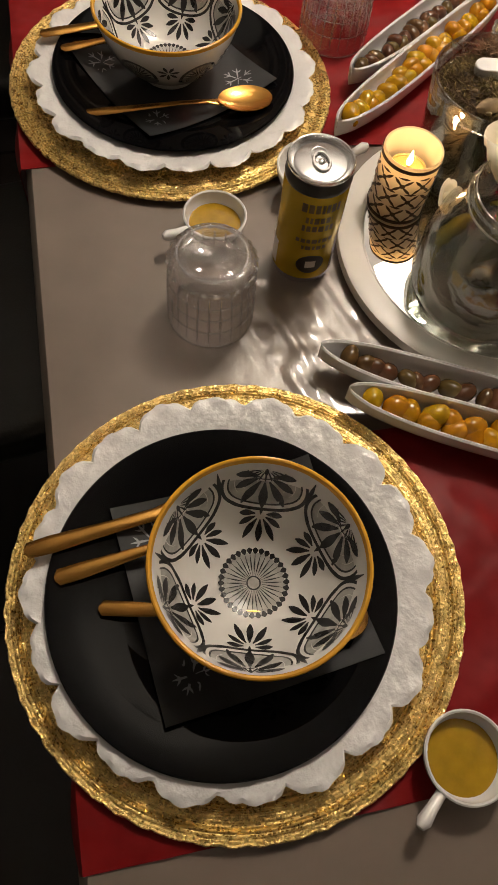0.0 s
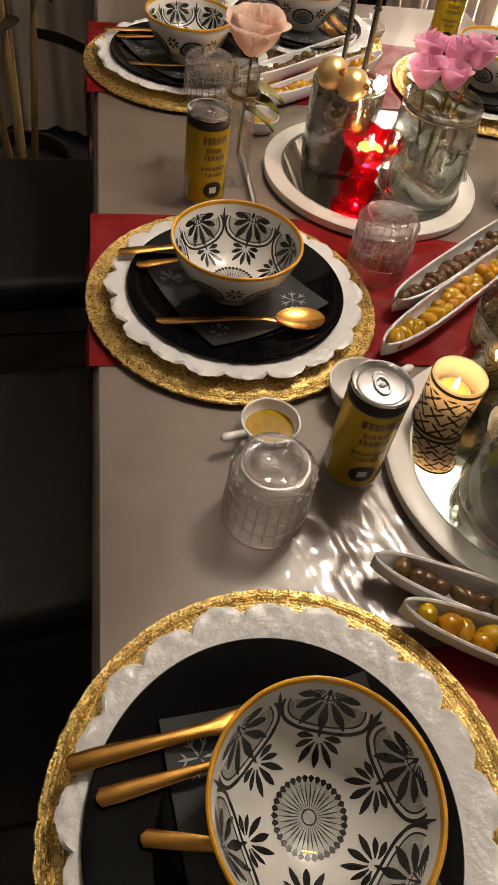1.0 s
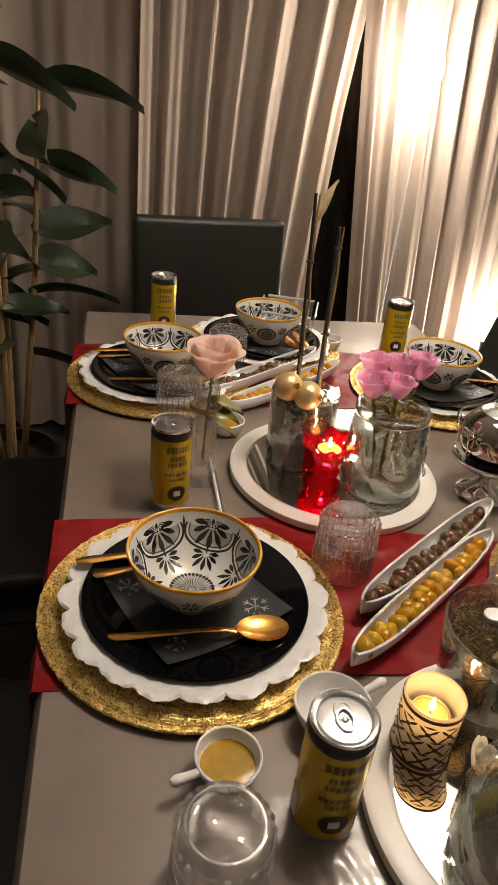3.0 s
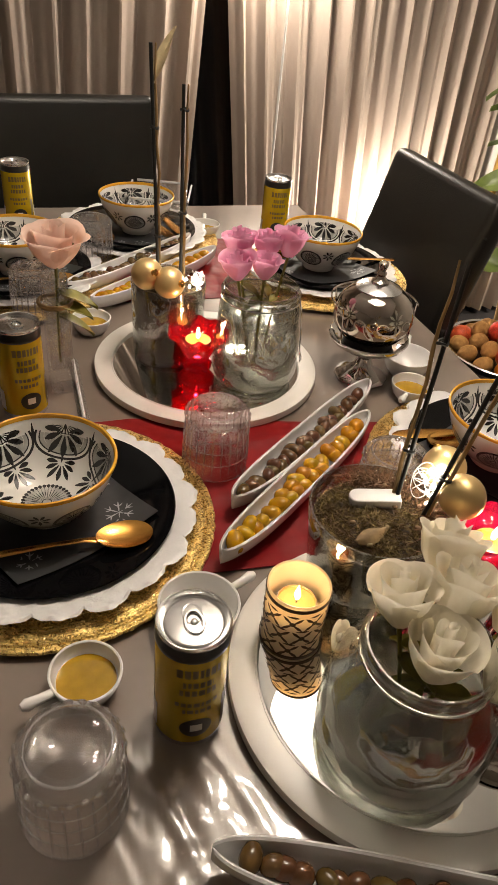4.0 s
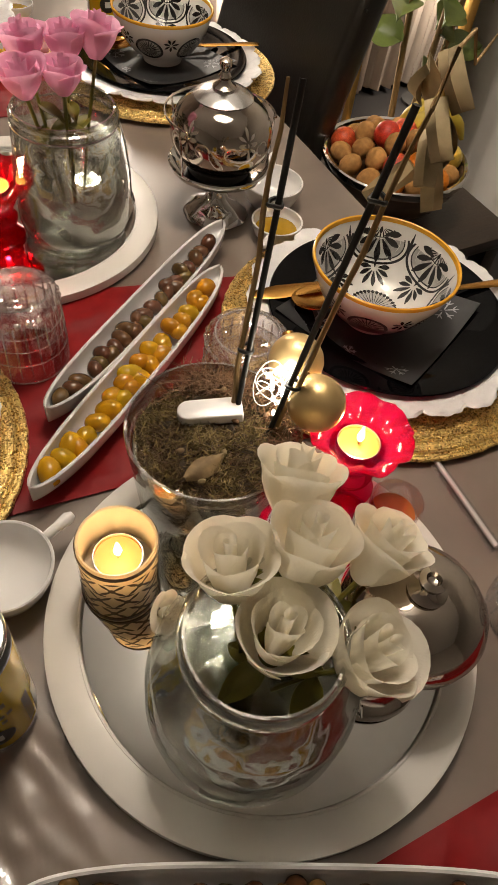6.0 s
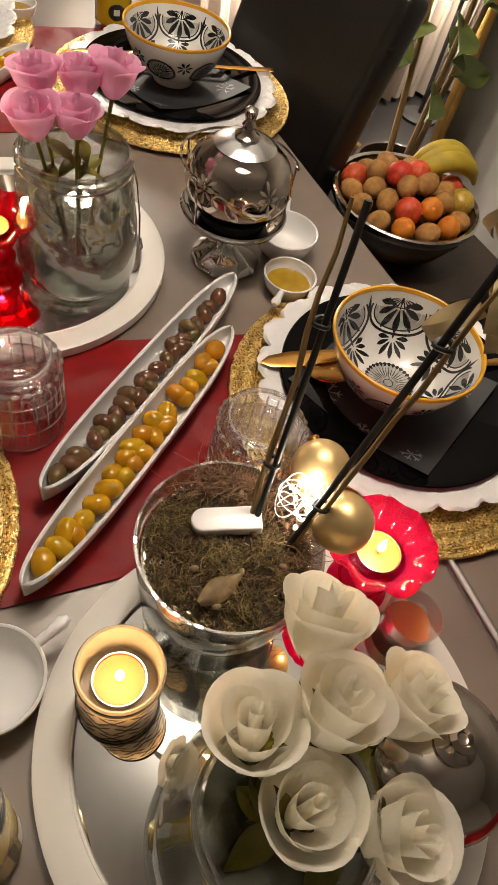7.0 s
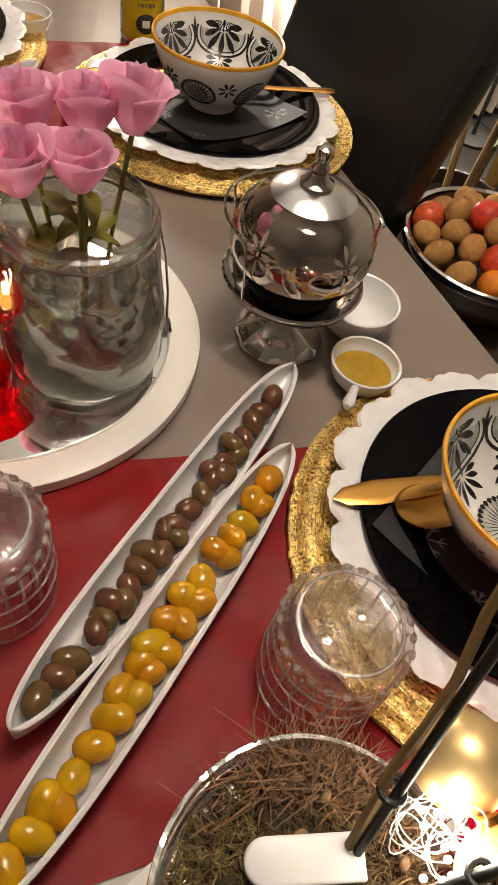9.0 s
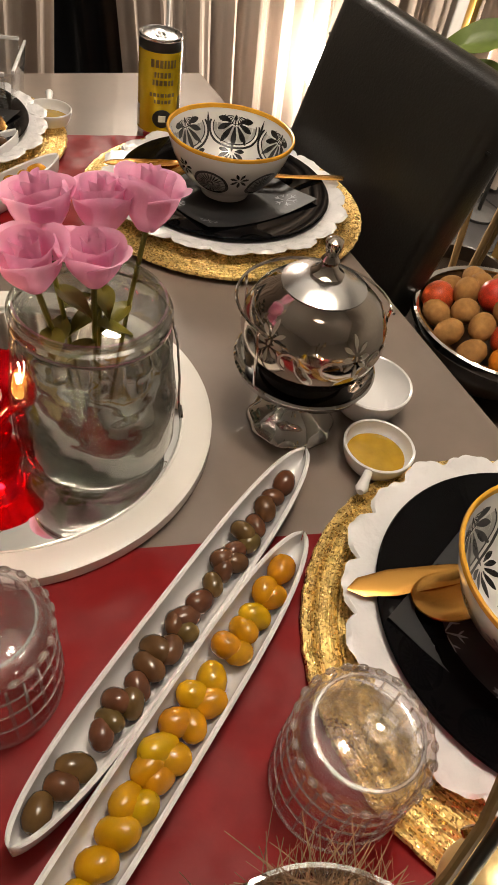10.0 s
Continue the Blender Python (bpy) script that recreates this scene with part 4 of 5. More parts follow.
# ---- sauce dishes ----
def sauce_dish(filled=True, deep=0.026, radius=0.033):
    ob = thing("sauce_dish", Matrix(), "small white porcelain dish " + ("filled with olive oil and herbs" if filled else "with a stub handle, empty"), "dish", "sauce dishes")
    R, H = radius, deep
    part("body", lathe([(0, 0.0015), (R * 0.5, 0.0015), (R * 0.55, 0), (R * 0.62, 0), (R * 0.85, H * 0.35), (R * 0.97, H * 0.75), (R, H), (R - 0.0012, H + 0.0008), (R - 0.0026, H), (R * 0.90, H * 0.72), (R * 0.78, H * 0.38), (R * 0.5, 0.0045), (0, 0.004)], 40), M["white_ceramic"], ob)
    part("handle", tube([(R * 0.96, 0, H - 0.005), (R + 0.012, 0, H - 0.003), (R + 0.023, 0, H - 0.001), (R + 0.028, 0, H - 0.0005)], [0.0042, 0.0046, 0.0058, 0.0030], 10), M["white_ceramic"], ob)
    if filled:
        part("oil", lathe([(0, H * 0.52), (R * 0.55, H * 0.52), (R * 0.835, H * 0.50), (R * 0.80, H * 0.42), (0, H * 0.42)], 32, None, lambda a, r, z: (r * (1 + 0.03 * math.sin(3 * a)), z)), M["oil"], ob, "golden olive oil with ground herbs")
    return ob


sd = sauce_dish()
sd.matrix_basis = pose(0.060, 0.403, TOP, 0, 0, 200)
for x, y, a in ((0.176, 1.078, 115), (0.620, 0.776, 222), (0.500, 1.492, 75), (0.137, -0.133, 215)):
    copy_thing(sd, pose(x, y, TOP, 0, 0, a))
se = sauce_dish(False, 0.034, 0.041)
se.matrix_basis = pose(0.177, 0.444, TOP, 0, 0, 18)
copy_thing(se, pose(0.652, 0.846, TOP, 0, 0, 60))

# ---- cut-glass tumblers, upside down ----
def tumbler():
    H, RB, RT = 0.088, 0.0420, 0.0388
    N = 24

    def wob(a, r, z):
        k = 1.0 if 0.012 < z < 0.074 else (0.5 if z >= 0.074 and z < 0.086 else 0.0)
        return r * (1 + 0.02 * k * abs(math.sin(N * a / 2))), z
    prof = [(RB - 0.0025, 0.0), (RB, 0.0), (RB + 0.0002, 0.006), (RB - 0.001, 0.013)]
    prof += [(RB - (RB - RT) * z / H, z) for z in (0.016, 0.028, 0.029, 0.042, 0.043, 0.056, 0.057, 0.070)]
    prof += [(RT + 0.001, 0.0735), (RT + 0.0022, 0.0765), (RT + 0.001, 0.0815), (RT - 0.002, 0.0865), (RT - 0.006, H), (0.022, H - 0.0010), (0.018, H - 0.004), (0, H - 0.0048)]
    prof += [(0, H - 0.014), (0.020, H - 0.013), (RT - 0.005, H - 0.020), (RB - 0.0055, 0.030), (RB - 0.0028, 0.004), (RB - 0.0025, 0.0)]
    t = thing("tumbler", Matrix(), "ribbed cut-glass tumbler standing upside down on the table", "glass", "tumblers")
    part("body", lathe(prof, 96, None, wob), M["cut_glass"], t)
    rib = None
    for k in range(N):
        a = 2 * PI * k / N
        if rib is None:
            ob = part("rib", tube([(RB + 0.0005, 0, 0.010), (RB + 0.0006 - (RB - RT) * 0.45, 0, 0.040), (RT + 0.0010, 0, 0.072)], [0.0006, 0.0013, 0.0009], 6), M["rib_glass"], t)
            rib = ob.data
        else:
            ob = new("rib", rib)
            ob.parent = t
        ob.matrix_basis = pose(0, 0, 0, 0, 0, math.degrees(a))
    for z in (0.026, 0.044, 0.060):
        r = RB - (RB - RT) * z / H + 0.0008
        part("cut_line", tube([(r * math.cos(2 * PI * k / 48), r * math.sin(2 * PI * k / 48), z) for k in range(48)], 0.0007, 5, None, True), M["rib_glass"], t)
    bead = None
    for k in range(N):
        if bead is None:
            ob = part("foot_bead", ellipsoid(0.0022, 0.0036, 0.0026, (RT + 0.0012, 0, 0.0785), 8), M["rib_glass"], t)
            bead = ob.data
        else:
            ob = new("foot_bead", bead)
            ob.parent = t
        ob.matrix_basis = pose(0, 0, 0, 0, 0, 360 * (k + 0.5) / N)
    part("foot_ring", tube([((RT - 0.0075) * math.cos(2 * PI * k / 48), (RT - 0.0075) * math.sin(2 * PI * k / 48), H - 0.0002) for k in range(48)], 0.0012, 6, None, True), M["rib_glass"], t)
    part("rim", tube([((RB - 0.001) * math.cos(2 * PI * k / 64), (RB - 0.001) * math.sin(2 * PI * k / 64), 0.0012) for k in range(64)], 0.0011, 6, None, True), M["rib_glass"], t)
    return t


tb = tumbler()
tb.matrix_basis = pose(0.035, 0.302, TOP)
for x, y in ((0.270, 0.686), (0.449, 0.550), (0.225, 1.365), (0.096, 1.150), (0.565, 0.225)):
    copy_thing(tb, pose(x, y, TOP + (0.0035 if y in (0.686, 0.550, 1.365) else 0.0005), 0, 0, 7))

# ---- candles ----
def flame(parent, at, s=1.0):
    part("wick", tube([(at[0], at[1], at[2] - 0.006 * s), (at[0], at[1], at[2])], 0.0006, 6), M["stake"], parent)
    return part("flame", lathe([(0, 0), (0.0022 * s, 0.002 * s), (0.0032 * s, 0.006 * s), (0.0020 * s, 0.012 * s), (0, 0.019 * s)], 12, None, None, at), M["flame"], parent, "small burning flame")


def tea_light(m):
    t = thing("tea_light", m, "small burning tea light in a metal cup", "candle")
    part("cup", lathe([(0, 0), (0.018, 0), (0.0185, 0.001), (0.019, 0.014), (0.0184, 0.014), (0.018, 0.010), (0, 0.0095)], 32), M["aluminium"], t)
    part("wax", lathe([(0, 0.0098), (0.0178, 0.0098), (0.0178, 0.0112), (0.010, 0.0112), (0, 0.0108)], 32), M["wax"], t, "amber molten wax")
    flame(t, (0, 0, 0.0150))
    return t


V = (0.257, 0.397)
vo = thing("votive_holder", pose(V[0], V[1], TRAY), "amber glass votive holder wrapped in bronze lace, candle burning inside", "candle holder")
VR, VH = 0.0300, 0.075
part("glass", lathe([(0, 0), (VR - 0.003, 0), (VR - 0.001, 0.002), (VR, VH - 0.001), (VR - 0.0008, VH), (VR - 0.0022, VH - 0.001), (VR - 0.0030, 0.037), (0, 0.036)], 48), M["votive"], vo)
lace = bmesh.new()
for row, z in enumerate((0.014, 0.033, 0.052)):
    for k in range(9):
        a0 = 2 * PI * (k + 0.5 * (row % 2)) / 9

        def pl(a, b, a0=a0, z=z):
            r = VR + 0.0006
            return lace.verts.new((r * math.cos(a0 + a / r), r * math.sin(a0 + a / r), z + b))
        for e in range(4):
            brush(lace, pl, 0, 0, 0.72 + (PI - 1.44) * (e % 2) + PI * (e // 2), 0.0128, 0.0034, 3)
        band(lace, pl, 0.0016, 0.0016, 0.0028, 8)
        brush(lace, pl, -0.006, 0.0095, 0.0, 0.012, 0.0030, 3)
part("lace", lace, M["lace"], vo, "dark bronze lace pattern")
for z in (0.002, 0.068):
    part("band", lathe([(VR + 0.0002, z), (VR + 0.0011, z), (VR + 0.0011, z + 0.0035), (VR + 0.0002, z + 0.0035)], 48), M["lace"], vo)
tea_light(pose(V[0], V[1], TRAY + 0.0375))
lamp("votive_light", "POINT", pose(V[0], V[1], TRAY + 0.070), 0.075, CANDLE, 0.005)


def flower_cup(m, glassy, label):
    """A pressed-glass candle holder: knobbed foot, flared petal rim."""
    h = thing("candle_holder", m, label, "candle holder")

    def wob(a, r, z):
        k = max(0.0, (z - 0.058) / 0.024)
        return r * (1 + 0.10 * min(1, k) * abs(math.sin(4 * a)) ** 0.7), z + 0.004 * min(1, k) * math.cos(8 * a)
    prof = [(0, 0.0), (0.026, 0.0), (0.0275, 0.004), (0.022, 0.010), (0.017, 0.016), (0.0215, 0.022), (0.0225, 0.028), (0.0165, 0.034), (0.0205, 0.042), (0.0255, 0.052), (0.028, 0.060), (0.0345, 0.070), (0.0415, 0.078), (0.0420, 0.0805)]
    prof += [(0.0395, 0.0805), (0.032, 0.0735), (0.0255, 0.064), (0.0225, 0.054), (0.0205, 0.052), (0, 0.051)]
    part("cup", lathe(prof, 64, None, wob), M[glassy], h)
    tea_light(m @ pose(0, 0, 0.0525))
    return h


PC = (0.480, 0.404)
flower_cup(pose(PC[0], PC[1], TRAY, 0, 0, 10), "pink_glass", "bright pink glass candle holder shaped like a flower, lit")
lamp("pink_candle_light", "POINT", pose(PC[0], PC[1], TRAY + 0.086), 0.22, CANDLE, 0.004)
RC = (0.300, 0.876)
flower_cup(pose(RC[0], RC[1], TRAY, 0, 0, 30), "red_glass", "deep red glass candle holder with a flared rim, lit")
lamp("red_candle_light", "POINT", pose(RC[0], RC[1], TRAY + 0.086), 0.20, CANDLE, 0.004)
# added fill below the tea light so the red glass glows; no flame here
lamp("red_cup_fill", "POINT", pose(RC[0], RC[1], TRAY + 0.046), 0.04, (1, 0.7, 0.5), 0.003)

# tiny glass with amber wax
tg = thing("shot_glass", pose(0.494, 0.352, TRAY + 0.0035), "tiny clear glass holding a little amber wax", "glass")
part("cup", lathe([(0, 0), (0.019, 0), (0.021, 0.002), (0.0235, 0.034), (0.0228, 0.0345), (0.0220, 0.034), (0.0195, 0.005), (0, 0.005)], 40), M["glass"], tg)
part("wax", lathe([(0, 0.0055), (0.0193, 0.0055), (0.0202, 0.016), (0, 0.016)], 32), M["tea"], tg, "amber liquid wax")

# ---- moss pot with dead orchid stems ----
def rope(p0, p1, n, amp, seed):
    rnd = random.Random(seed)
    a, b = Vector(p0), Vector(p1)
    return [a.lerp(b, k / n) + Vector([rnd.uniform(-amp, amp) for _ in range(3)]) * (0 < k < n) for k in range(n + 1)]


MP = (0.356, 0.440)
PH, PR = 0.108, 0.0695
pot = thing("planter", pose(MP[0], MP[1], TRAY), "clear glass pot filled with earth and dry moss", "plant pot")
part("glass", lathe([(0, 0), (0.055, 0), (0.058, 0.003), (PR, PH - 0.002), (PR - 0.0005, PH), (PR - 0.0025, PH), (PR - 0.003, PH - 0.002), (0.0555, 0.006), (0, 0.005)], 72), M["jar_glass"], pot)
part("mirror_coat", lathe([(0, 0.0068), (0.0545, 0.0068), (0.0635, 0.088), (0.0628, 0.0885), (0.05, 0.0885), (0, 0.089)], 64), M["silver"], pot, "mirror-silvered lining")


def moss(name, parent, radius, z, count, seed, label):
    """A tangle of short curved strands on an earth mound."""
    rnd = random.Random(seed)
    mound = part("earth", sheet(26, 8, lambda u, v: Vector((radius * v * math.cos(2 * PI * u), radius * v * math.sin(2 * PI * u), z + 0.010 * (1 - v * v) + 0.009 * noise.noise(Vector((v * 6 * math.cos(2 * PI * u), v * 6 * math.sin(2 * PI * u), seed)))))), M["earth"], parent, "dark crumbly earth")
    for mat_name, share in (("moss", 0.55), ("moss_brown", 0.45)):
        verts, faces = [], []
        for _ in range(int(count * share)):
            r, a = radius * math.sqrt(rnd.random()) * 0.97, rnd.uniform(0, 2 * PI)
            clump = noise.noise(Vector((r * math.cos(a) * 40, r * math.sin(a) * 40, seed + 4)))
            if (clump > 0) != (mat_name == "moss") and rnd.random() < 0.7:
                continue
            p = Vector((r * math.cos(a), r * math.sin(a), z + 0.010 * (1 - (r / radius) ** 2) + 0.001 + 0.016 * max(0, clump) * (1 - (r / radius) ** 4)))
            d = Vector((rnd.gauss(0, 1), rnd.gauss(0, 1), rnd.uniform(0.0, 1.1))).normalized()
            side = d.cross(Vector((rnd.gauss(0, 1), rnd.gauss(0, 1), rnd.gauss(0, 1)))).normalized() * rnd.uniform(0.0003, 0.0008)
            n = rnd.uniform(0.003, 0.012)
            bend = Vector((rnd.gauss(0, 1), rnd.gauss(0, 1), -0.4)) * n * 0.5
            wave = Vector((rnd.gauss(0, 1), rnd.gauss(0, 1), rnd.gauss(0, 0.6))) * n * 0.16
            base = len(verts)
            for k in range(5):
                t = k / 4
                q = p + d * n * t + bend * t * t + wave * math.sin(6 * t)
                flat = math.hypot(q.x, q.y)
                if flat > radius:
                    q.x, q.y = q.x * radius / flat, q.y * radius / flat
                q.z = max(q.z, z - 0.002)
                w = side * (1 - 0.75 * t)
                verts += [q - w, q + w]
            faces += [(base + 2 * k, base + 2 * k + 1, base + 2 * k + 3, base + 2 * k + 2) for k in range(4)]
        me = bpy.data.meshes.new("moss")
        me.from_pydata(verts, [], faces)
        me.materials.append(M[mat_name])
        ob = new("moss", me)
        ob.parent = parent
        tagged(ob, label if mat_name == "moss" else "brown dry moss strands", "", "", "stuff")


moss("moss", pot, 0.0625, 0.087, 9500, 4, "olive-green moss strands")
rnd = random.Random(19)
verts, faces = [], []
for _ in range(900):
    a = rnd.gauss(1.10, 0.32) if rnd.random() < 0.75 else rnd.gauss(-0.2, 0.4)
    r = rnd.uniform(0.042, 0.061)
    p = Vector((r * math.cos(a), r * math.sin(a), 0.098))
    d = Vector((math.cos(a) * rnd.uniform(0.1, 0.9) + rnd.gauss(0, 0.5), math.sin(a) * rnd.uniform(0.1, 0.9) + rnd.gauss(0, 0.5), rnd.uniform(0.3, 1.2))).normalized()
    n = rnd.uniform(0.009, 0.021)
    side = d.cross(Vector((rnd.gauss(0, 1), rnd.gauss(0, 1), rnd.gauss(0, 1)))).normalized() * 0.00065
    bend = Vector((rnd.gauss(0, 0.7), rnd.gauss(0, 0.6), -0.40)) * n
    base = len(verts)
    for k in range(6):
        t = k / 5
        q = p + d * n * t + bend * t * t
        verts += [q - side * (1 - 0.7 * t), q + side * (1 - 0.7 * t)]
    faces += [(base + 2 * k, base + 2 * k + 1, base + 2 * k + 3, base + 2 * k + 2) for k in range(5)]
me = bpy.data.meshes.new("roots")
me.from_pydata(verts, [], faces)
me.materials.append(M["roots"])
ob = new("root_tangle", me)
ob.parent = pot
tagged(ob, "wiry brown dry roots", "", "", "stuff")
rnd = random.Random(31)
for k in range(16):
    a, r = rnd.uniform(0, 6.28), rnd.uniform(0.015, 0.055)
    bits = ellipsoid(0.0035, 0.0025, 0.0018, (0, 0, 0), 8)
    tagged(part("bark_chip", bits, M["bark"]), "small pale bark chip lying on the moss", "bark chip", "bark chips").matrix_basis = Matrix.Translation((MP[0], MP[1], TRAY)) @ pose(r * math.cos(a), r * math.sin(a), 0.101 + 0.004 * (1 - r / 0.06), rnd.uniform(-30, 30), 0, rnd.uniform(0, 180))
dl = part("dead_leaf", thick(sheet(8, 6, lambda u, v: Vector(((u - 0.5) * 0.036, (v - 0.5) * 0.017 * math.sin(PI * (0.08 + 0.86 * u)), 0.004 * math.sin(PI * v) - 0.003 * u))), 0.0004), M["bark"])
tagged(dl, "curled brown dead leaf lying on the moss", "leaf").matrix_basis = pose(MP[0] - 0.022, MP[1] - 0.028, TRAY + 0.103, 12, -8, 10)

# battery box of the fairy lights
box = bmesh.new()
rim = [(0.026, -0.0095), (0.026, 0.0095)] + [(-0.0165 - 0.0095 * math.cos(PI * (k / 14 - 0.5)), -0.0095 * math.sin(PI * (k / 14 - 0.5))) for k in range(15)]
cap_face = box.faces.new([box.verts.new((x, y, 0)) for x, y in rim])
for g in bmesh.ops.extrude_face_region(box, geom=[cap_face])["geom"]:
    if isinstance(g, bmesh.types.BMVert):
        g.co.z += 0.011
bmesh.ops.recalc_face_normals(box, faces=box.faces[:])
bmesh.ops.bevel(box, geom=[e for e in box.edges if e.calc_face_angle(0) > 0.9], offset=0.0016, segments=3, affect="EDGES", profile=0.5)
bx = part("battery_box", box, M["plastic_white"])
tagged(bx, "small white plastic battery box lying on the moss", "battery box").matrix_basis = pose(MP[0] + 0.006, MP[1] + 0.018, TRAY + 0.098, 4, -6, -22)
ST = Matrix.Translation((MP[0], MP[1], TRAY))


def stake_stem(name, p0, p1, ties, lean, seed, label):
    s = thing(name, ST, label, "plant")
    part("stake", tube([p0, Vector(p0).lerp(Vector(p1), 0.5), p1], [0.0022, 0.0024, 0.0024], 10), M["stake"], s, "black plant stake")
    off = Vector(lean)
    pts = rope(Vector(p0) + off * 0.7 + Vector((0, 0, -0.004)), Vector(p1) + off * 1.6, 9, 0.0016, seed)
    part("stem", tube(pts, [0.0026, 0.0023, 0.0022, 0.0023, 0.0020, 0.0020, 0.0021, 0.0018, 0.0016, 0.0012], 8), M["stem"], s, "dried brown orchid stem")
    for t in ties:
        c = Vector(p0).lerp(Vector(p1), t)
        part("clip", tube([c + off * 0.4 + Vector((0.0050 * math.cos(2 * PI * k / 12), 0.0050 * math.sin(2 * PI * k / 12), 0.0012 * math.sin(4 * PI * k / 12))) for k in range(12)], 0.0016, 6, None, True), M["stake"], s)
    return s


P0R, P1R = (0.042, -0.014, 0.092), (0.095, -0.017, 0.352)
P0L, P1L = (0.022, 0.006, 0.092), (0.079, 0.067, 0.330)
sr = stake_stem("orchid_stem", P0R, P1R, (0.21, 0.79), (0.006, -0.002, 0), 2, "withered orchid stem clipped to a black stake, standing in moss")
sl = stake_stem("orchid_stem", P0L, P1L, (0.27, 0.70), (-0.005, 0.003, 0), 5, "withered orchid stem clipped to a black stake, standing in moss")
twig = part("stem", tube([(0.104, -0.020, 0.350), (0.114, -0.016, 0.378), (0.130, -0.008, 0.382), (0.138, -0.008, 0.364), (0.152, -0.004, 0.376)], [0.0016, 0.0013, 0.0012, 0.0011, 0.0006], 6), M["stem"], sr)
rnd = random.Random(8)
for k in range(7):
    c = Vector((0.132 + 0.008 * rnd.gauss(0, 1), -0.004 + 0.006 * rnd.gauss(0, 1), 0.354 - 0.010 * k + 0.010))
    pet = thick(sheet(6, 6, lambda u, v: Vector(((u - 0.5) * 0.024 * math.sin(PI * (0.1 + 0.85 * v)), 0.006 * math.sin(3 * PI * u), -0.034 * v))), 0.0003)
    bmesh.ops.transform(pet, matrix=Matrix.Translation(c) @ Euler((rnd.uniform(-0.9, 0.9), rnd.uniform(-0.9, 0.9), rnd.uniform(0, 6))).to_matrix().to_4x4(), verts=pet.verts[:])
    part("dried_flower", pet, M["dry_petal"], sr, "crumpled cream dried petal")


def bauble(m):
    b = thing("bauble", m, "matt gold Christmas bauble", "bauble", "gold baubles")
    part("ball", ellipsoid(0.0228, 0.0228, 0.0228, (0, 0, 0), 32), M["bauble"], b)
    part("cap", lathe([(0.005, 0.020), (0.0052, 0.0255), (0.004, 0.026), (0, 0.026)], 16), M["gold"], b)
    return b


bb = bauble(ST @ pose(0.074, -0.025, 0.128, -75, 20, 0))
copy_thing(bb, ST @ pose(0.084, 0.022, 0.126, -70, 30, 0))


def fairy(m, seed, size):
    f = thing("fairy_lights", m, "bundle of fine wire fairy lights, lit", "fairy lights")
    rnd = random.Random(seed)
    for k in range(12):
        r = rnd.uniform(0.25, 0.7) * size
        tilt = Euler((rnd.uniform(-1.2, 1.2), rnd.uniform(-1.2, 1.2), rnd.uniform(0, 6))).to_matrix()
        c = Vector([rnd.uniform(-0.3, 0.3) * size for _ in range(3)])
        part("wire", tube([c + tilt @ Vector((r * math.cos(2 * PI * i / 20), 0.7 * r * math.sin(2 * PI * i / 20), 0.15 * r * math.sin(6 * i))) for i in range(20)], 0.00036, 5, None, True), M["plastic_white"], f)
    for k in range(14):
        d = Vector((rnd.gauss(0, 1), rnd.gauss(0, 1), rnd.gauss(0, 1))).normalized() * rnd.uniform(0.1, 0.75) * size
        part("bulb", ellipsoid(0.0016, 0.0016, 0.0026, d, 8), M["led"], f)
    return f


fairy(ST @ pose(0.056, 0.002, 0.126), 3, 0.028)
lamp("fairy_light_glow", "POINT", ST @ pose(0.056, 0.000, 0.146), 0.10, (1.0, 0.9, 0.75), 0.010)

# ---- roses ----
def petals_of(radius, height, seed, openness=1.0, rings=((2, 0.20), (3, 0.40), (4, 0.62), (5, 0.84))):
    """The petals of a cup-shaped bloom, one mesh each, inner ones first."""
    rnd = random.Random(seed)
    out = []
    for ri, (count, rr) in enumerate(rings):
        for k in range(count):
            a0 = 2 * PI * (k + 0.37 * ri + rnd.uniform(-0.12, 0.12)) / count
            span = 2 * PI / count * (1.5 if ri else 1.8)
            tall = height * (1.03 - 0.06 * ri + rnd.uniform(-0.04, 0.04))
            curl = (0.03 + 0.26 * rr * rr * openness) * radius * rnd.uniform(0.6, 1.4)
            ph = rnd.uniform(0, 6)

            def f(u, v, a0=a0, span=span, tall=tall, curl=curl, rr=rr, ph=ph):
                e = 2 * u - 1
                a = a0 + e * span / 2 * (0.50 + 0.50 * math.sin(PI * min(v, 0.7) / 1.4 + 0.2))
                body = radius * rr * (0.34 + 0.66 * math.sin(PI * 0.5 * min(1, v * 1.35))) if rr > 0.25 else radius * rr * (1 - 0.25 * v)
                lip = curl * max(0, (v - 0.62) / 0.38) ** 2 * (1.15 - 0.5 * e * e)
                r = body + lip + 0.02 * radius * math.sin(6 * u + ph) * v
                z = tall * (v - 0.20 * v * v * e * e) - 0.35 * curl * max(0, (v - 0.75) / 0.25) ** 2 + 0.02 * tall * math.sin(9 * u + ph) * v
                return Vector((r * math.cos(a), r * math.sin(a), z))
            out.append(sheet(10, 12, f))
    return out


def leaf_mesh(length, width, droop=0.25, n=8, bm=None, m=None):
    b2 = sheet(n, 4, lambda u, v: Vector((length * u, (v - 0.5) * width * math.sin(PI * (0.03 + 0.95 * u ** 0.8)), -droop * length * u * u + 0.18 * width * abs(2 * v - 1))))
    if m is not None:
        bmesh.ops.transform(b2, matrix=m, verts=b2.verts[:])
    return thick(b2, 0.0004)


BUD = ((2, 0.17), (3, 0.36), (3, 0.64), (4, 0.93))


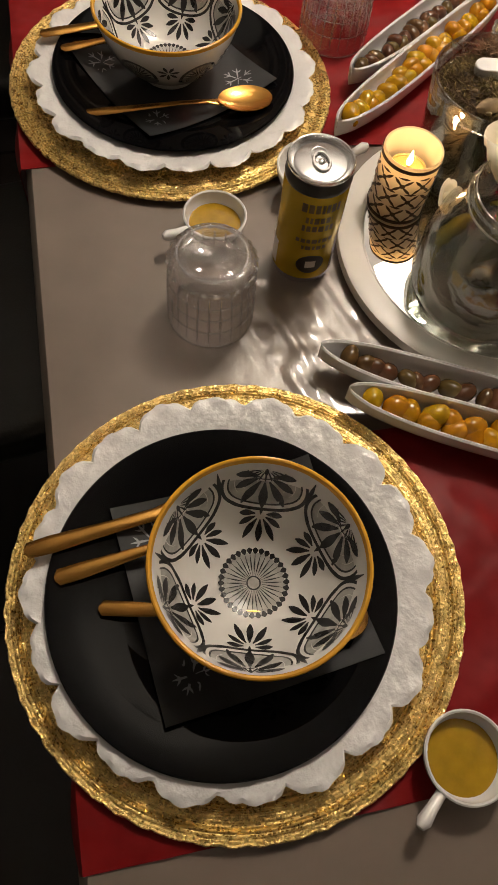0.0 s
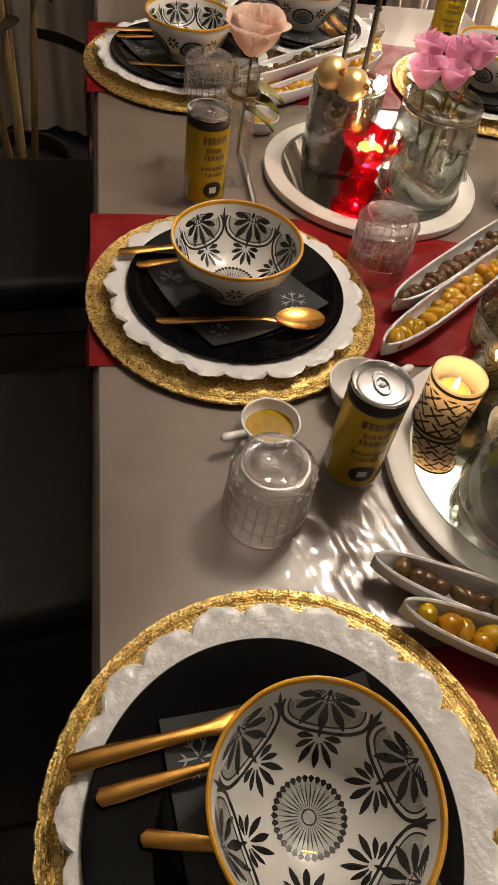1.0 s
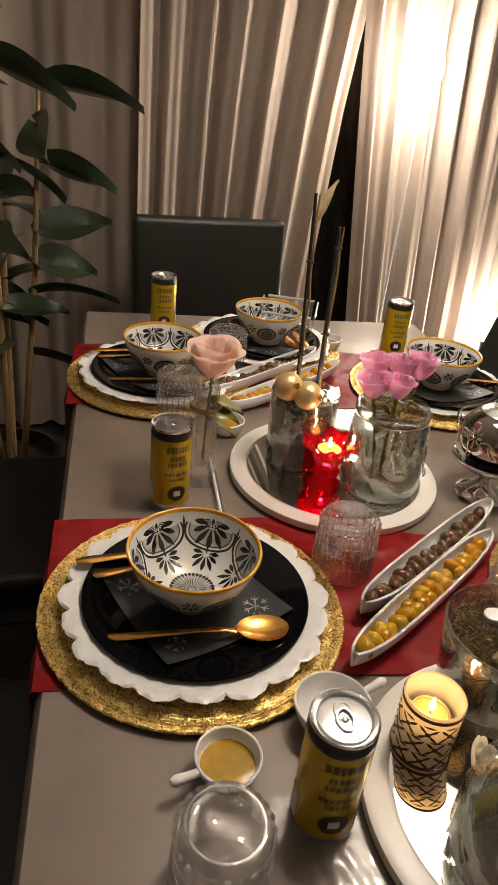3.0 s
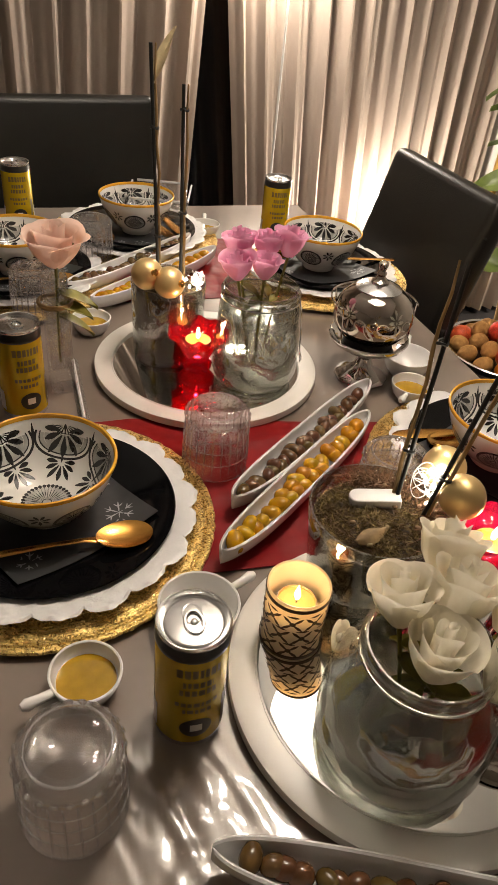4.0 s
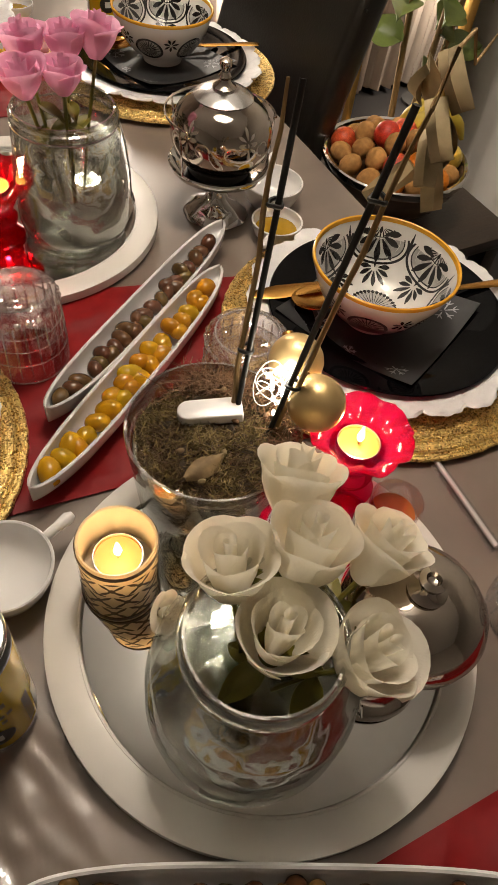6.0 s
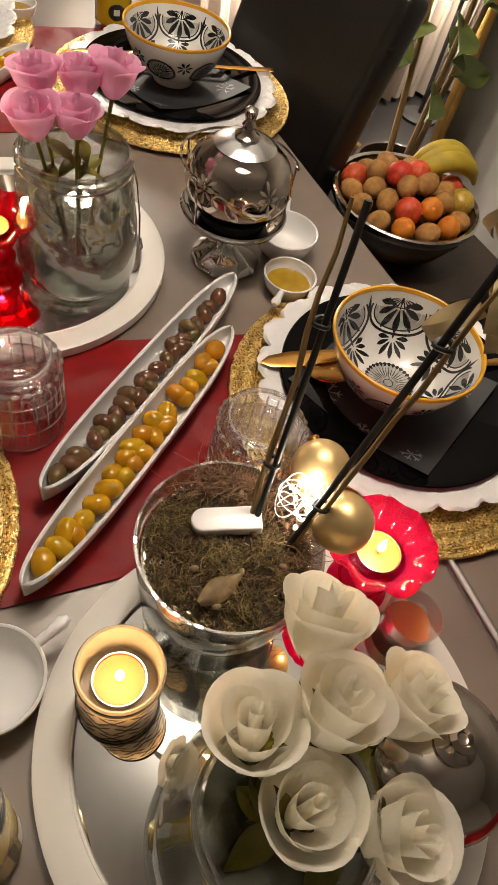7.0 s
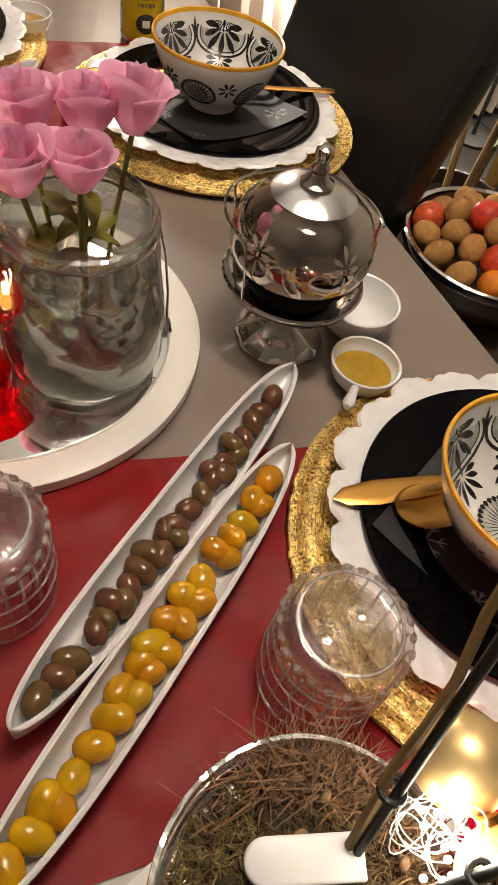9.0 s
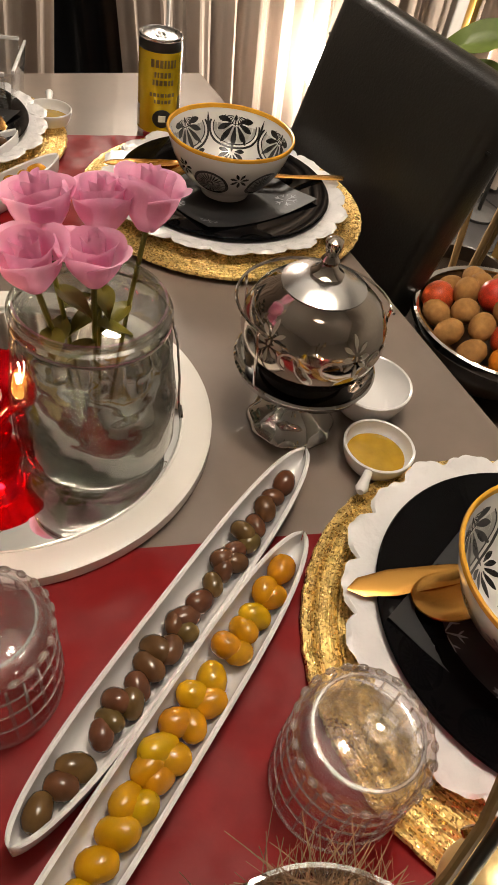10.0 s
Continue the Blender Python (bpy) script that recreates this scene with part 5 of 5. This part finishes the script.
def rose(name, base, tip, petals, radius, height, seed, label, group, openness=1.0, leaves=2):
    """base: where the stem starts; tip: the bottom of the bloom, which opens along the stem."""
    base, tip = Vector(base), Vector(tip)
    r = thing(name, Matrix.Translation(base), label, "flower", group)
    d = tip - base
    n = (d.normalized() * 0.6 + Vector((0, 0, 0.4))).normalized()
    tilt = n.to_track_quat("Z", "Y").to_matrix().to_4x4()
    for pm in petals_of(radius, height, seed, openness, BUD):
        part("petal", pm, M[petals], r).matrix_basis = Matrix.Translation(d) @ tilt
    mid = d * 0.5 + Vector((0, 0, 0.008))
    part("stem", tube([(0, 0, 0), mid, d - n * 0.002], [0.0018, 0.0018, 0.0022], 8), M["leaf"], r, "green stem")
    rnd = random.Random(seed + 50)
    for k in range(4):
        a = rnd.uniform(0, 6.28)
        part("sepal", leaf_mesh(radius * 1.0, radius * 0.42, 0.2, 5, None, Matrix.Translation(d) @ tilt @ pose(0, 0, 0.001, 0, -52, math.degrees(a) + 90 * k)), M["leaf"], r)
    for k in range(leaves):
        part("leaf", leaf_mesh(radius * 1.5, radius * 0.75, 0.35, 7, None, Matrix.Translation(d * (0.72 - 0.12 * k)) @ pose(0, 0, 0, 0, rnd.uniform(-20, 25), rnd.uniform(0, 360))), M["leaf"], r)
    return r


def bail_jar(m, R, H, NECK, label, water):
    j = thing("glass_jar", m, label, "jar")
    prof = [(0, 0.0), (R * 0.80, 0.0), (R * 0.93, 0.006), (R, 0.022), (R * 0.995, H * 0.45), (R * 0.93, H * 0.66), (NECK * 1.05, H * 0.84), (NECK, H * 0.88), (NECK, H * 0.91), (NECK * 1.05, H * 0.925), (NECK * 1.05, H * 0.955), (NECK * 1.0, H * 0.965), (NECK * 1.0, H * 0.99), (NECK * 0.985, H), (NECK * 0.95, H)]
    prof += [(NECK * 0.94, H * 0.9), (NECK * 0.97, H * 0.84), (R * 0.90, H * 0.655), (R * 0.955, H * 0.45), (R * 0.955, 0.024), (R * 0.86, 0.011), (0, 0.0085)]
    part("glass", lathe(prof, 72), M["jar_glass"], j)
    part("water", lathe([(0, 0.0092), (R * 0.86, 0.0115), (R * 0.950, 0.0245), (R * 0.950, H * 0.40), (0, H * 0.40)], 56), M["water"], j, "clear water")
    part("neck_wire", tube([(NECK * 1.03 * math.cos(2 * PI * k / 40), NECK * 1.03 * math.sin(2 * PI * k / 40), H * 0.895) for k in range(40)], 0.0011, 6, None, True), M["chrome"], j)
    pts = [(NECK * 1.04, 0, H * 0.895), (R * 0.98, 0.004, H * 0.72), (R * 1.05, 0.006, H * 0.45), (R * 1.06, 0.004, H * 0.28), (R * 1.08, -0.004, H * 0.20), (R * 1.09, -0.009, H * 0.25), (R * 1.07, -0.004, H * 0.31)]
    part("wire_bail", tube(pts, 0.0011, 6), M["chrome"], j, "thin bent wire bail")
    return j


JW = (0.304, 0.270)
bail_jar(pose(JW[0], JW[1], TRAY, 0, 0, -35), 0.0735, 0.132, 0.051, "round clear glass jar with a wire bail, holding white roses", True)
GW = "white roses in a jar"
for k, (tx, ty, tz, r, h) in enumerate(((0.304, 0.310, 0.875, 0.025, 0.050), (0.312, 0.268, 0.858, 0.026, 0.056), (0.370, 0.346, 0.866, 0.027, 0.056), (0.348, 0.300, 0.874, 0.026, 0.056), (0.396, 0.288, 0.857, 0.025, 0.052), (0.350, 0.238, 0.861, 0.026, 0.052))):
    bx0 = JW[0] + (tx - JW[0]) * 0.28
    by0 = JW[1] + (ty - JW[1]) * 0.28
    rose("rose", (bx0, by0, TRAY + 0.035), (tx, ty, tz), "rose_white", r * 1.06, h * 1.06, 70 + k, "creamy white artificial rose standing in a glass jar", GW, 0.75)
lf = thing("lace_flower", pose(0.262, 0.332, TRAY + 0.075, 60, 0, 40), "small white fabric flower tied to the jar", "decoration")
for pm in petals_of(0.010, 0.010, 3, 2.0, ((4, 0.5), (6, 1.0))):
    part("petal", pm, M["rose_white"], lf)

JP = (0.387, 0.864)
bail_jar(pose(JP[0], JP[1], TRAY, 0, 0, -15), 0.0645, 0.150, 0.055, "wide clear glass jar with a wire bail, holding pink roses", True)
for k, (tx, ty, tz, r, h) in enumerate(((0.352, 0.842, 0.926, 0.023, 0.042), (0.390, 0.838, 0.926, 0.021, 0.040), (0.368, 0.884, 0.940, 0.023, 0.042), (0.408, 0.880, 0.938, 0.022, 0.042), (0.440, 0.876, 0.940, 0.023, 0.046))):
    tx, ty = tx + 0.000, ty + 0.028
    rose("rose", (JP[0] + (tx - JP[0]) * 0.3, JP[1] + (ty - JP[1]) * 0.3, TRAY + 0.03), (tx, ty, tz), "rose_pink", r, h, 90 + k, "pink artificial rose standing in a glass jar", "pink roses in a jar", 0.9)

# ---- covered silver bowls ----
sg = thing("sugar_bowl", pose(0.430, 0.258, TRAY), "round lidded silver sugar bowl on a foot", "sugar bowl")
part("foot", lathe([(0, 0), (0.034, 0), (0.036, 0.003), (0.030, 0.008), (0.020, 0.014), (0.018, 0.018), (0.022, 0.022)], 40), M["silver"], sg)
part("body", lathe([(0.018, 0.020), (0.034, 0.026), (0.048, 0.038), (0.0545, 0.054), (0.0535, 0.062), (0.0525, 0.062), (0, 0.061)], 56), M["silver"], sg)
lid = part("lid", lathe([(0.0550, 0.0625), (0.0555, 0.0645), (0.053, 0.072), (0.046, 0.083), (0.034, 0.091), (0.020, 0.0955), (0.0, 0.097)], 56), M["silver"], sg)
part("knob", lathe([(0.0, 0.094), (0.0135, 0.0965), (0.0145, 0.099), (0.008, 0.102), (0.006, 0.106), (0.0095, 0.110), (0.0098, 0.113), (0.0055, 0.1145), (0.0035, 0.111), (0, 0.110)], 28), M["silver"], lid)

GP = (0.572, 0.852)
STAND = Matrix.Diagonal((1.10, 1.10, 1.18, 1))
cs = thing("cake_stand", pose(GP[0], GP[1], TOP), "small chrome pedestal stand with a wire gallery handle", "stand")
part("foot", lathe([(0, 0.004), (0.030, 0.002), (0.036, 0), (0.0385, 0.002), (0.036, 0.006), (0.026, 0.012), (0.014, 0.020), (0.010, 0.030), (0.013, 0.036), (0.010, 0.041), (0.016, 0.046), (0, 0.046)], 48, None, lambda a, r, z: (r * (1 + 0.02 * math.sin(10 * a) * (r > 0.02)), z)), M["chrome"], cs)
part("dish", lathe([(0, 0.044), (0.020, 0.045), (0.044, 0.050), (0.055, 0.057), (0.0575, 0.063), (0.0560, 0.0645), (0.052, 0.059), (0.042, 0.053), (0, 0.050)], 56), M["chrome"], cs)
for rr, zz in ((0.060, 0.112), (0.0505, 0.104)):
    part("gallery", tube([(rr * math.cos(t), rr * math.sin(t) + 0.004, zz) for t in [PI * (-0.15 + 1.3 * k / 28) for k in range(29)]], 0.0013, 6), M["chrome"], cs)
for t in (-0.1, 0.3, 0.7, 1.1):
    a = PI * t
    part("gallery_post", tube([(0.0560 * math.cos(a), 0.0560 * math.sin(a), 0.062), (0.060 * math.cos(a), 0.060 * math.sin(a) + 0.004, 0.112)], 0.0012, 6), M["chrome"], cs)
for o in cs.children_recursive:
    o.data.transform(STAND)
gp = thing("globe_pot", pose(GP[0], GP[1], TOP + 0.0600), "globe-shaped engraved silver pot with a finial lid, on a stand", "pot")
part("collar", lathe([(0, 0), (0.030, 0), (0.033, 0.003), (0.033, 0.010), (0.030, 0.013), (0, 0.013)], 48), M["stake"], gp, "dark collar")
part("globe", lathe([(0.028, 0.010), (0.041, 0.017), (0.0495, 0.029), (0.0530, 0.043), (0.0515, 0.057), (0.0460, 0.069), (0.0365, 0.0785), (0.0300, 0.0825), (0.0295, 0.0835), (0, 0.0835)], 64), M["silver"], gp)
glid = part("lid", lathe([(0.0298, 0.0828), (0.0302, 0.0845), (0.024, 0.0885), (0.016, 0.0912), (0.012, 0.0920), (0, 0.0920)], 56), M["aluminium"], gp, "satin silver lid")
part("finial", lathe([(0.0115, 0.0905), (0.0120, 0.094), (0.0080, 0.0965), (0.0052, 0.101), (0.0066, 0.104), (0.0042, 0.108), (0.0062, 0.115), (0.0060, 0.119), (0.0025, 0.1215), (0, 0.1215)], 24), M["silver"], glid)
eng = bmesh.new()
GPROF = [(0.028, 0.010), (0.041, 0.017), (0.0495, 0.029), (0.0530, 0.043), (0.0515, 0.057), (0.0460, 0.069), (0.0375, 0.0785)]
for i in range(5):
    p = painter(eng, GPROF, 2 * PI * i / 5 - 1.5, 0.060, -0.0004)
    palmette(eng, p, 0, 0.0, 0.014, PI / 2, 5)
    palmette(eng, p, 0, -0.004, 0.013, -PI / 2, 5)
    for e in (-1, 1):
        band(eng, p, 0.0075, 0.0065, 0.0016, 16, 0, 4.6, e * 0.018, -0.010)
part("engraving", eng, M["engraving"], gp, "bright engraved flower scrolls")
for o in gp.children_recursive:
    o.data.transform(Matrix.Diagonal((1.16, 1.16, 1.12, 1)))

# ---- far centrepiece: brown pot with sticks and baubles ----
BP = (0.276, 0.958)
bp = thing("planter", pose(BP[0], BP[1], TRAY), "dark brown smoked glass pot with dry moss", "plant pot")
part("glass", lathe([(0, 0), (0.050, 0), (0.053, 0.004), (0.056, 0.123), (0.0555, 0.125), (0.0535, 0.125), (0.0525, 0.122), (0.050, 0.008), (0, 0.007)], 64), M["jar_glass"], bp)
part("soil", lathe([(0, 0.008), (0.0495, 0.0085), (0.0515, 0.108), (0, 0.110)], 48), M["brown_pot"], bp, "dark brown filling")
moss("moss", bp, 0.0505, 0.108, 900, 9, "dry olive moss strands")
BT = Matrix.Translation((BP[0], BP[1], TRAY))
s2 = stake_stem("orchid_stem", (-0.012, 0.01, 0.085), (-0.026, 0.010, 0.430), (0.3, 0.72), (0.004, 0, 0), 12, "withered orchid stem clipped to a black stake")
s2.matrix_basis = BT
s3 = stake_stem("orchid_stem", (0.022, 0.012, 0.085), (0.018, 0.012, 0.385), (0.45, 0.9), (0.004, 0, 0), 14, "withered orchid stem clipped to a black stake")
s3.matrix_basis = BT
part("dried_flower", leaf_mesh(0.07, 0.02, 0.2, 8, None, pose(-0.020, 0.010, 0.385, 0, -70, 30)), M["dry_petal"], s2, "crumpled dry brown leaf")
copy_thing(bb, BT @ pose(-0.038, -0.024, 0.146, 60, 30, 0))
copy_thing(bb, BT @ pose(-0.010, -0.040, 0.138, 75, -20, 40))
fairy(BT @ pose(0.034, -0.028, 0.134), 6, 0.022)
lamp("fairy_light_glow", "POINT", BT @ pose(0.034, -0.036, 0.144), 0.03, (1.0, 0.9, 0.75), 0.008)

# ---- bud vase with a peach flower ----
BV = (0.106, 0.912)
bv = thing("bud_vase", pose(BV[0], BV[1], TOP), "slim square clear glass bud vase", "vase")
vb = slab(0.034, 0.034, 0.178, 0.003)
bmesh.ops.inset_region(vb, faces=[f for f in vb.faces if f.normal.z > 0.9 and f.calc_area() > 0.0004], thickness=0.003, depth=-0.140)
part("glass", vb, M["glass"], bv, "", True)
rose("carnation", (BV[0], BV[1], TOP + 0.045), (BV[0] + 0.004, BV[1] - 0.006, TOP + 0.192), "rose_peach", 0.036, 0.058, 140, "pale peach artificial flower in a slim vase", "", 1.0, 3)
rb = part("ribbon", tube([(0.018 * math.cos(2 * PI * k / 24), 0.018 * math.sin(2 * PI * k / 24), 0) for k in range(24)], 0.0022, 6, None, True), M["stem"])
tagged(rb, "brown raffia tied round the vase neck", "ribbon").matrix_basis = pose(BV[0], BV[1], TOP + 0.138) @ Matrix.Diagonal((1.25, 1.25, 1.6, 1))

# wrapped drinking straws
for (x0, y0), (x1, y1) in (((0.131, 0.985), (0.123, 0.815)), ((0.590, 0.412), (0.579, 0.288))):
    st = thing("wrapped_straw", Matrix.Translation((x0, y0, TOP + 0.0042)), "drinking straw in a clear wrapper lying on the table", "straw", "wrapped straws")
    d = Vector((x1 - x0, y1 - y0, 0))
    part("straw", tube([d * 0.03, d * 0.97], 0.0026, 10), M["plastic_white"], st)
    w = d.normalized().cross(Vector((0, 0, 1))) * 0.0075
    part("wrapper", thick(sheet(14, 4, lambda u, v: d * u + w * (2 * v - 1) + Vector((0, 0, 0.0031 - 0.005 * abs(2 * v - 1)))), 0.0003), M["glass"], st, "clear film wrapper")

# square acrylic napkin box by the head of the table
nb = thing("napkin_holder", pose(0.410, 1.560, TOP, 0, 0, -20), "square clear napkin holder with a pale printed edge", "napkin holder")
for k in range(4):
    part("side_panel", slab(0.115, 0.003, 0.075, 0.001, (0, 0, 0), None, pose(0, 0, 0.003, 0, 0, 90 * k) @ pose(0, -0.0575, 0, 8)), M["glass"], nb)
    part("edge", slab(0.118, 0.004, 0.005, 0.001, (0, 0, 0), None, pose(0, 0, 0.003, 0, 0, 90 * k) @ pose(0, -0.0680, 0.073, 8)), M["vent_white"], nb)
part("base", slab(0.115, 0.115, 0.003, 0.001), M["glass"], nb)

# ---- chairs ----
def dining_chair(material, lean=7, width=0.44, tall=0.465):
    c = thing("dining_chair", Matrix(), "high-backed dark leather dining chair drawn up to the table", "chair", "dining chairs")

    def pad(w, h, t, r, bow):
        bm = slab(w, t, h, r, (0, 0, 0), None, None, 4)
        for v in bm.verts:
            v.co.y += bow * (1 - (2 * v.co.x / w) ** 2)
        return bm
    b = part("backrest", pad(width, tall, 0.055, 0.022, 0.012), material, c)
    b.matrix_basis = pose(0, 0.205, 0.455, -lean)
    s = part("seat", slab(0.45, 0.44, 0.075, 0.025, (0, -0.02, 0.415), None, None, 4), material, c)
    part("seam", tube([(-0.205, 0, 0), (0.205, 0, 0)], 0.0022, 6), material, b).matrix_basis = pose(0, -0.016, 0.43)
    for sx in (-1, 1):
        part("leg", slab(0.04, 0.04, 0.42, 0.004, (sx * 0.19, -0.20, 0)), M["wood_dark"], c)
        part("leg", slab(0.04, 0.04, 0.47, 0.004, (sx * 0.19, 0.19, 0)), M["wood_dark"], c)
    return c


ch = dining_chair(M["leather"], 7, 0.45, 0.485)
ch.matrix_basis = pose(0.292, 1.75, 0, 0, 0, 3)
ch2 = dining_chair(M["leather"], 15, 0.40, 0.505)
ch2.matrix_basis = pose(0.645, 1.290, 0, 0, 0, -90)
for x, y, a in ((-0.335, 0.55, 96), (-0.30, 1.22, 92)):
    copy_thing(ch, pose(x, y, 0, 0, 0, a))

# ---- fruit bowl on a side table ----
FB = (1.005, 1.000)
sdt = thing("side_table", pose(FB[0] + 0.02, FB[1], 0), "small dark wooden side table beside the dining table", "side table")
part("tabletop", slab(0.34, 0.34, 0.025, 0.005, (0, 0, 0.555)), M["wood_dark"], sdt)
for sx in (-1, 1):
    for sy in (-1, 1):
        part("leg", slab(0.035, 0.035, 0.555, 0.003, (sx * 0.14, sy * 0.14, 0)), M["wood_dark"], sdt)
fbz = 0.580
fb = thing("fruit_bowl", pose(FB[0], FB[1], fbz), "dark wooden fruit bowl with a silver rim, full of fruit", "bowl")
part("body", lathe([(0, 0.002), (0.055, 0.002), (0.058, 0), (0.066, 0.002), (0.098, 0.030), (0.120, 0.066), (0.127, 0.092), (0.122, 0.092), (0.112, 0.064), (0.088, 0.032), (0, 0.014)], 64), M["wood"], fb)
part("rim", lathe([(0.1285, 0.084), (0.1300, 0.086), (0.1300, 0.096), (0.1270, 0.098), (0.1215, 0.096), (0.1215, 0.092), (0.127, 0.0915)], 64), M["chrome"], fb, "polished silver rim")
rnd = random.Random(77)
fruits = []
protos = {}


def fruit(kind, x, y, z, r, rot):
    shapes = {"kiwi": ("kiwi", (1, 0.82, 0.80), "brown fuzzy kiwi in the fruit bowl"), "peach": ("peach", (1, 1, 0.92), "red-skinned peach in the fruit bowl"), "orange": ("orange", (1, 1, 0.96), "small bright orange mandarin in the fruit bowl"), "apple": ("apple", (1, 1, 0.92), "yellow and red apple in the fruit bowl")}
    mt, (a, b, c), label = shapes[kind]
    m = Matrix.Translation((FB[0] + x, FB[1] + y, fbz + z)) @ Euler(rot).to_matrix().to_4x4()
    if kind in protos:
        ob = copy_thing(protos[kind], m)
    else:
        bm = lathe([(0, -0.94 * c), (0.12, -1.0 * c), (0.5 * a, -0.87 * c), (0.86 * a, -0.5 * c), (1.0 * a, 0.0), (0.88 * a, 0.5 * c), (0.55 * a, 0.86 * c), (0.16, 0.98 * c), (0, 0.90 * c)], 20)
        for v in bm.verts:
            v.co.y *= b
        ob = tagged(part(kind, bm, M[mt]), label, kind, "fruit in the bowl")
        protos[kind] = ob
    ob.matrix_basis = m @ Matrix.Diagonal((r, r, r, 1))


spots = []
for ring, (rr, n, z) in enumerate(((0.096, 14, 0.090), (0.062, 10, 0.108), (0.024, 4, 0.126))):
    for k in range(n):
        a = 2 * PI * k / n + 0.3 * ring
        spots.append((rr * math.cos(a), rr * math.sin(a), z + rnd.uniform(-0.004, 0.006), a))
for i, (x, y, z, a) in enumerate(spots):
    side = -x * 0.8 + y * 0.3
    if y < -0.055 and x > -0.06:
        kind = "orange" if i % 2 else "kiwi"
    elif side > 0.0:
        kind = "kiwi" if i % 5 else "peach"
    else:
        kind = ("peach", "apple", "kiwi", "kiwi")[i % 4]
    fruit(kind, x, y, z, {"kiwi": 0.022, "peach": 0.024, "orange": 0.020, "apple": 0.025}[kind], (rnd.uniform(0, 3), rnd.uniform(0, 3), rnd.uniform(0, 6)))
ban = thing("bananas", pose(FB[0] + 0.085, FB[1] + 0.020, fbz + 0.115, 0, 0, -20), "small bunch of ripe yellow bananas on the fruit", "bananas")
for k in range(3):
    pts = [(0.062 * math.sin(t), 0.018 * (k - 1) + 0.004 * math.sin(2 * t), 0.062 * math.cos(t) - 0.030) for t in [-1.1 + 2.3 * i / 11 for i in range(12)]]
    part("banana", tube(pts, [0.004, 0.010, 0.014, 0.016, 0.017, 0.017, 0.017, 0.016, 0.015, 0.012, 0.007, 0.004], 9), M["banana"], ban)

# ---- house plants ----
def plant(m, stems, material, seed, label, length, width, pot_r, height):
    rnd = random.Random(seed)
    p = thing("house_plant", m, label, "plant")
    part("pot", lathe([(0, 0), (pot_r * 0.75, 0), (pot_r, 0.24), (pot_r, 0.26), (pot_r * 0.92, 0.26), (pot_r * 0.90, 0.22), (0, 0.22)], 40), M["wood_dark"], p, "dark round plant pot")
    for k in range(stems):
        a = 2 * PI * k / stems
        top = Vector((0.13 * math.cos(a), 0.13 * math.sin(a), height * rnd.uniform(0.8, 1.0)))
        root = Vector((0.03 * math.cos(a), 0.03 * math.sin(a), 0.20))
        part("stem", tube([root, root.lerp(top, 0.5) + Vector((0.01, 0, 0)), top], [0.010, 0.008, 0.004], 8), M["stem"], p)
        z = 0.34
        i = 0
        while z < 1.0:
            c = root.lerp(top, z)
            part("leaf", leaf_mesh(length * rnd.uniform(0.8, 1.15), width * rnd.uniform(0.85, 1.1), rnd.uniform(0.15, 0.5), 10, None, Matrix.Translation(c) @ pose(0, 0, 0, rnd.uniform(-50, 50), rnd.uniform(-30, 15), rnd.uniform(0, 360) if i % 2 else math.degrees(a))), material, p)
            z += 0.075 * 1.6 / height
            i += 1
    return p


plant(pose(-0.30, 1.86, 0), 4, M["leaf_dark"], 21, "tall rubber plant with large dark green leaves", 0.22, 0.105, 0.14, 1.55)
plant(pose(1.60, 1.62, 0), 3, M["leaf_light"], 25, "tall pothos plant with light green leaves by the curtain", 0.15, 0.085, 0.13, 1.30)
# tall brass frame leaning at the wall
fr = thing("floor_mirror", pose(1.84, 1.95, 0.008, 0, 0, 90), "tall mirror in a slim gilt frame leaning on the wall", "mirror")
for dx in (-0.22, 0.22):
    part("frame_side", slab(0.028, 0.03, 1.5, 0.004, (dx, 0, 0)), M["brass"], fr)
for z in (0.0, 1.475):
    part("frame_rail", slab(0.41, 0.028, 0.025, 0.004, (0, 0, z)), M["brass"], fr)
part("glass", slab(0.42, 0.008, 1.45, 0, (0, 0, 0.025)), M["mirror"], fr)
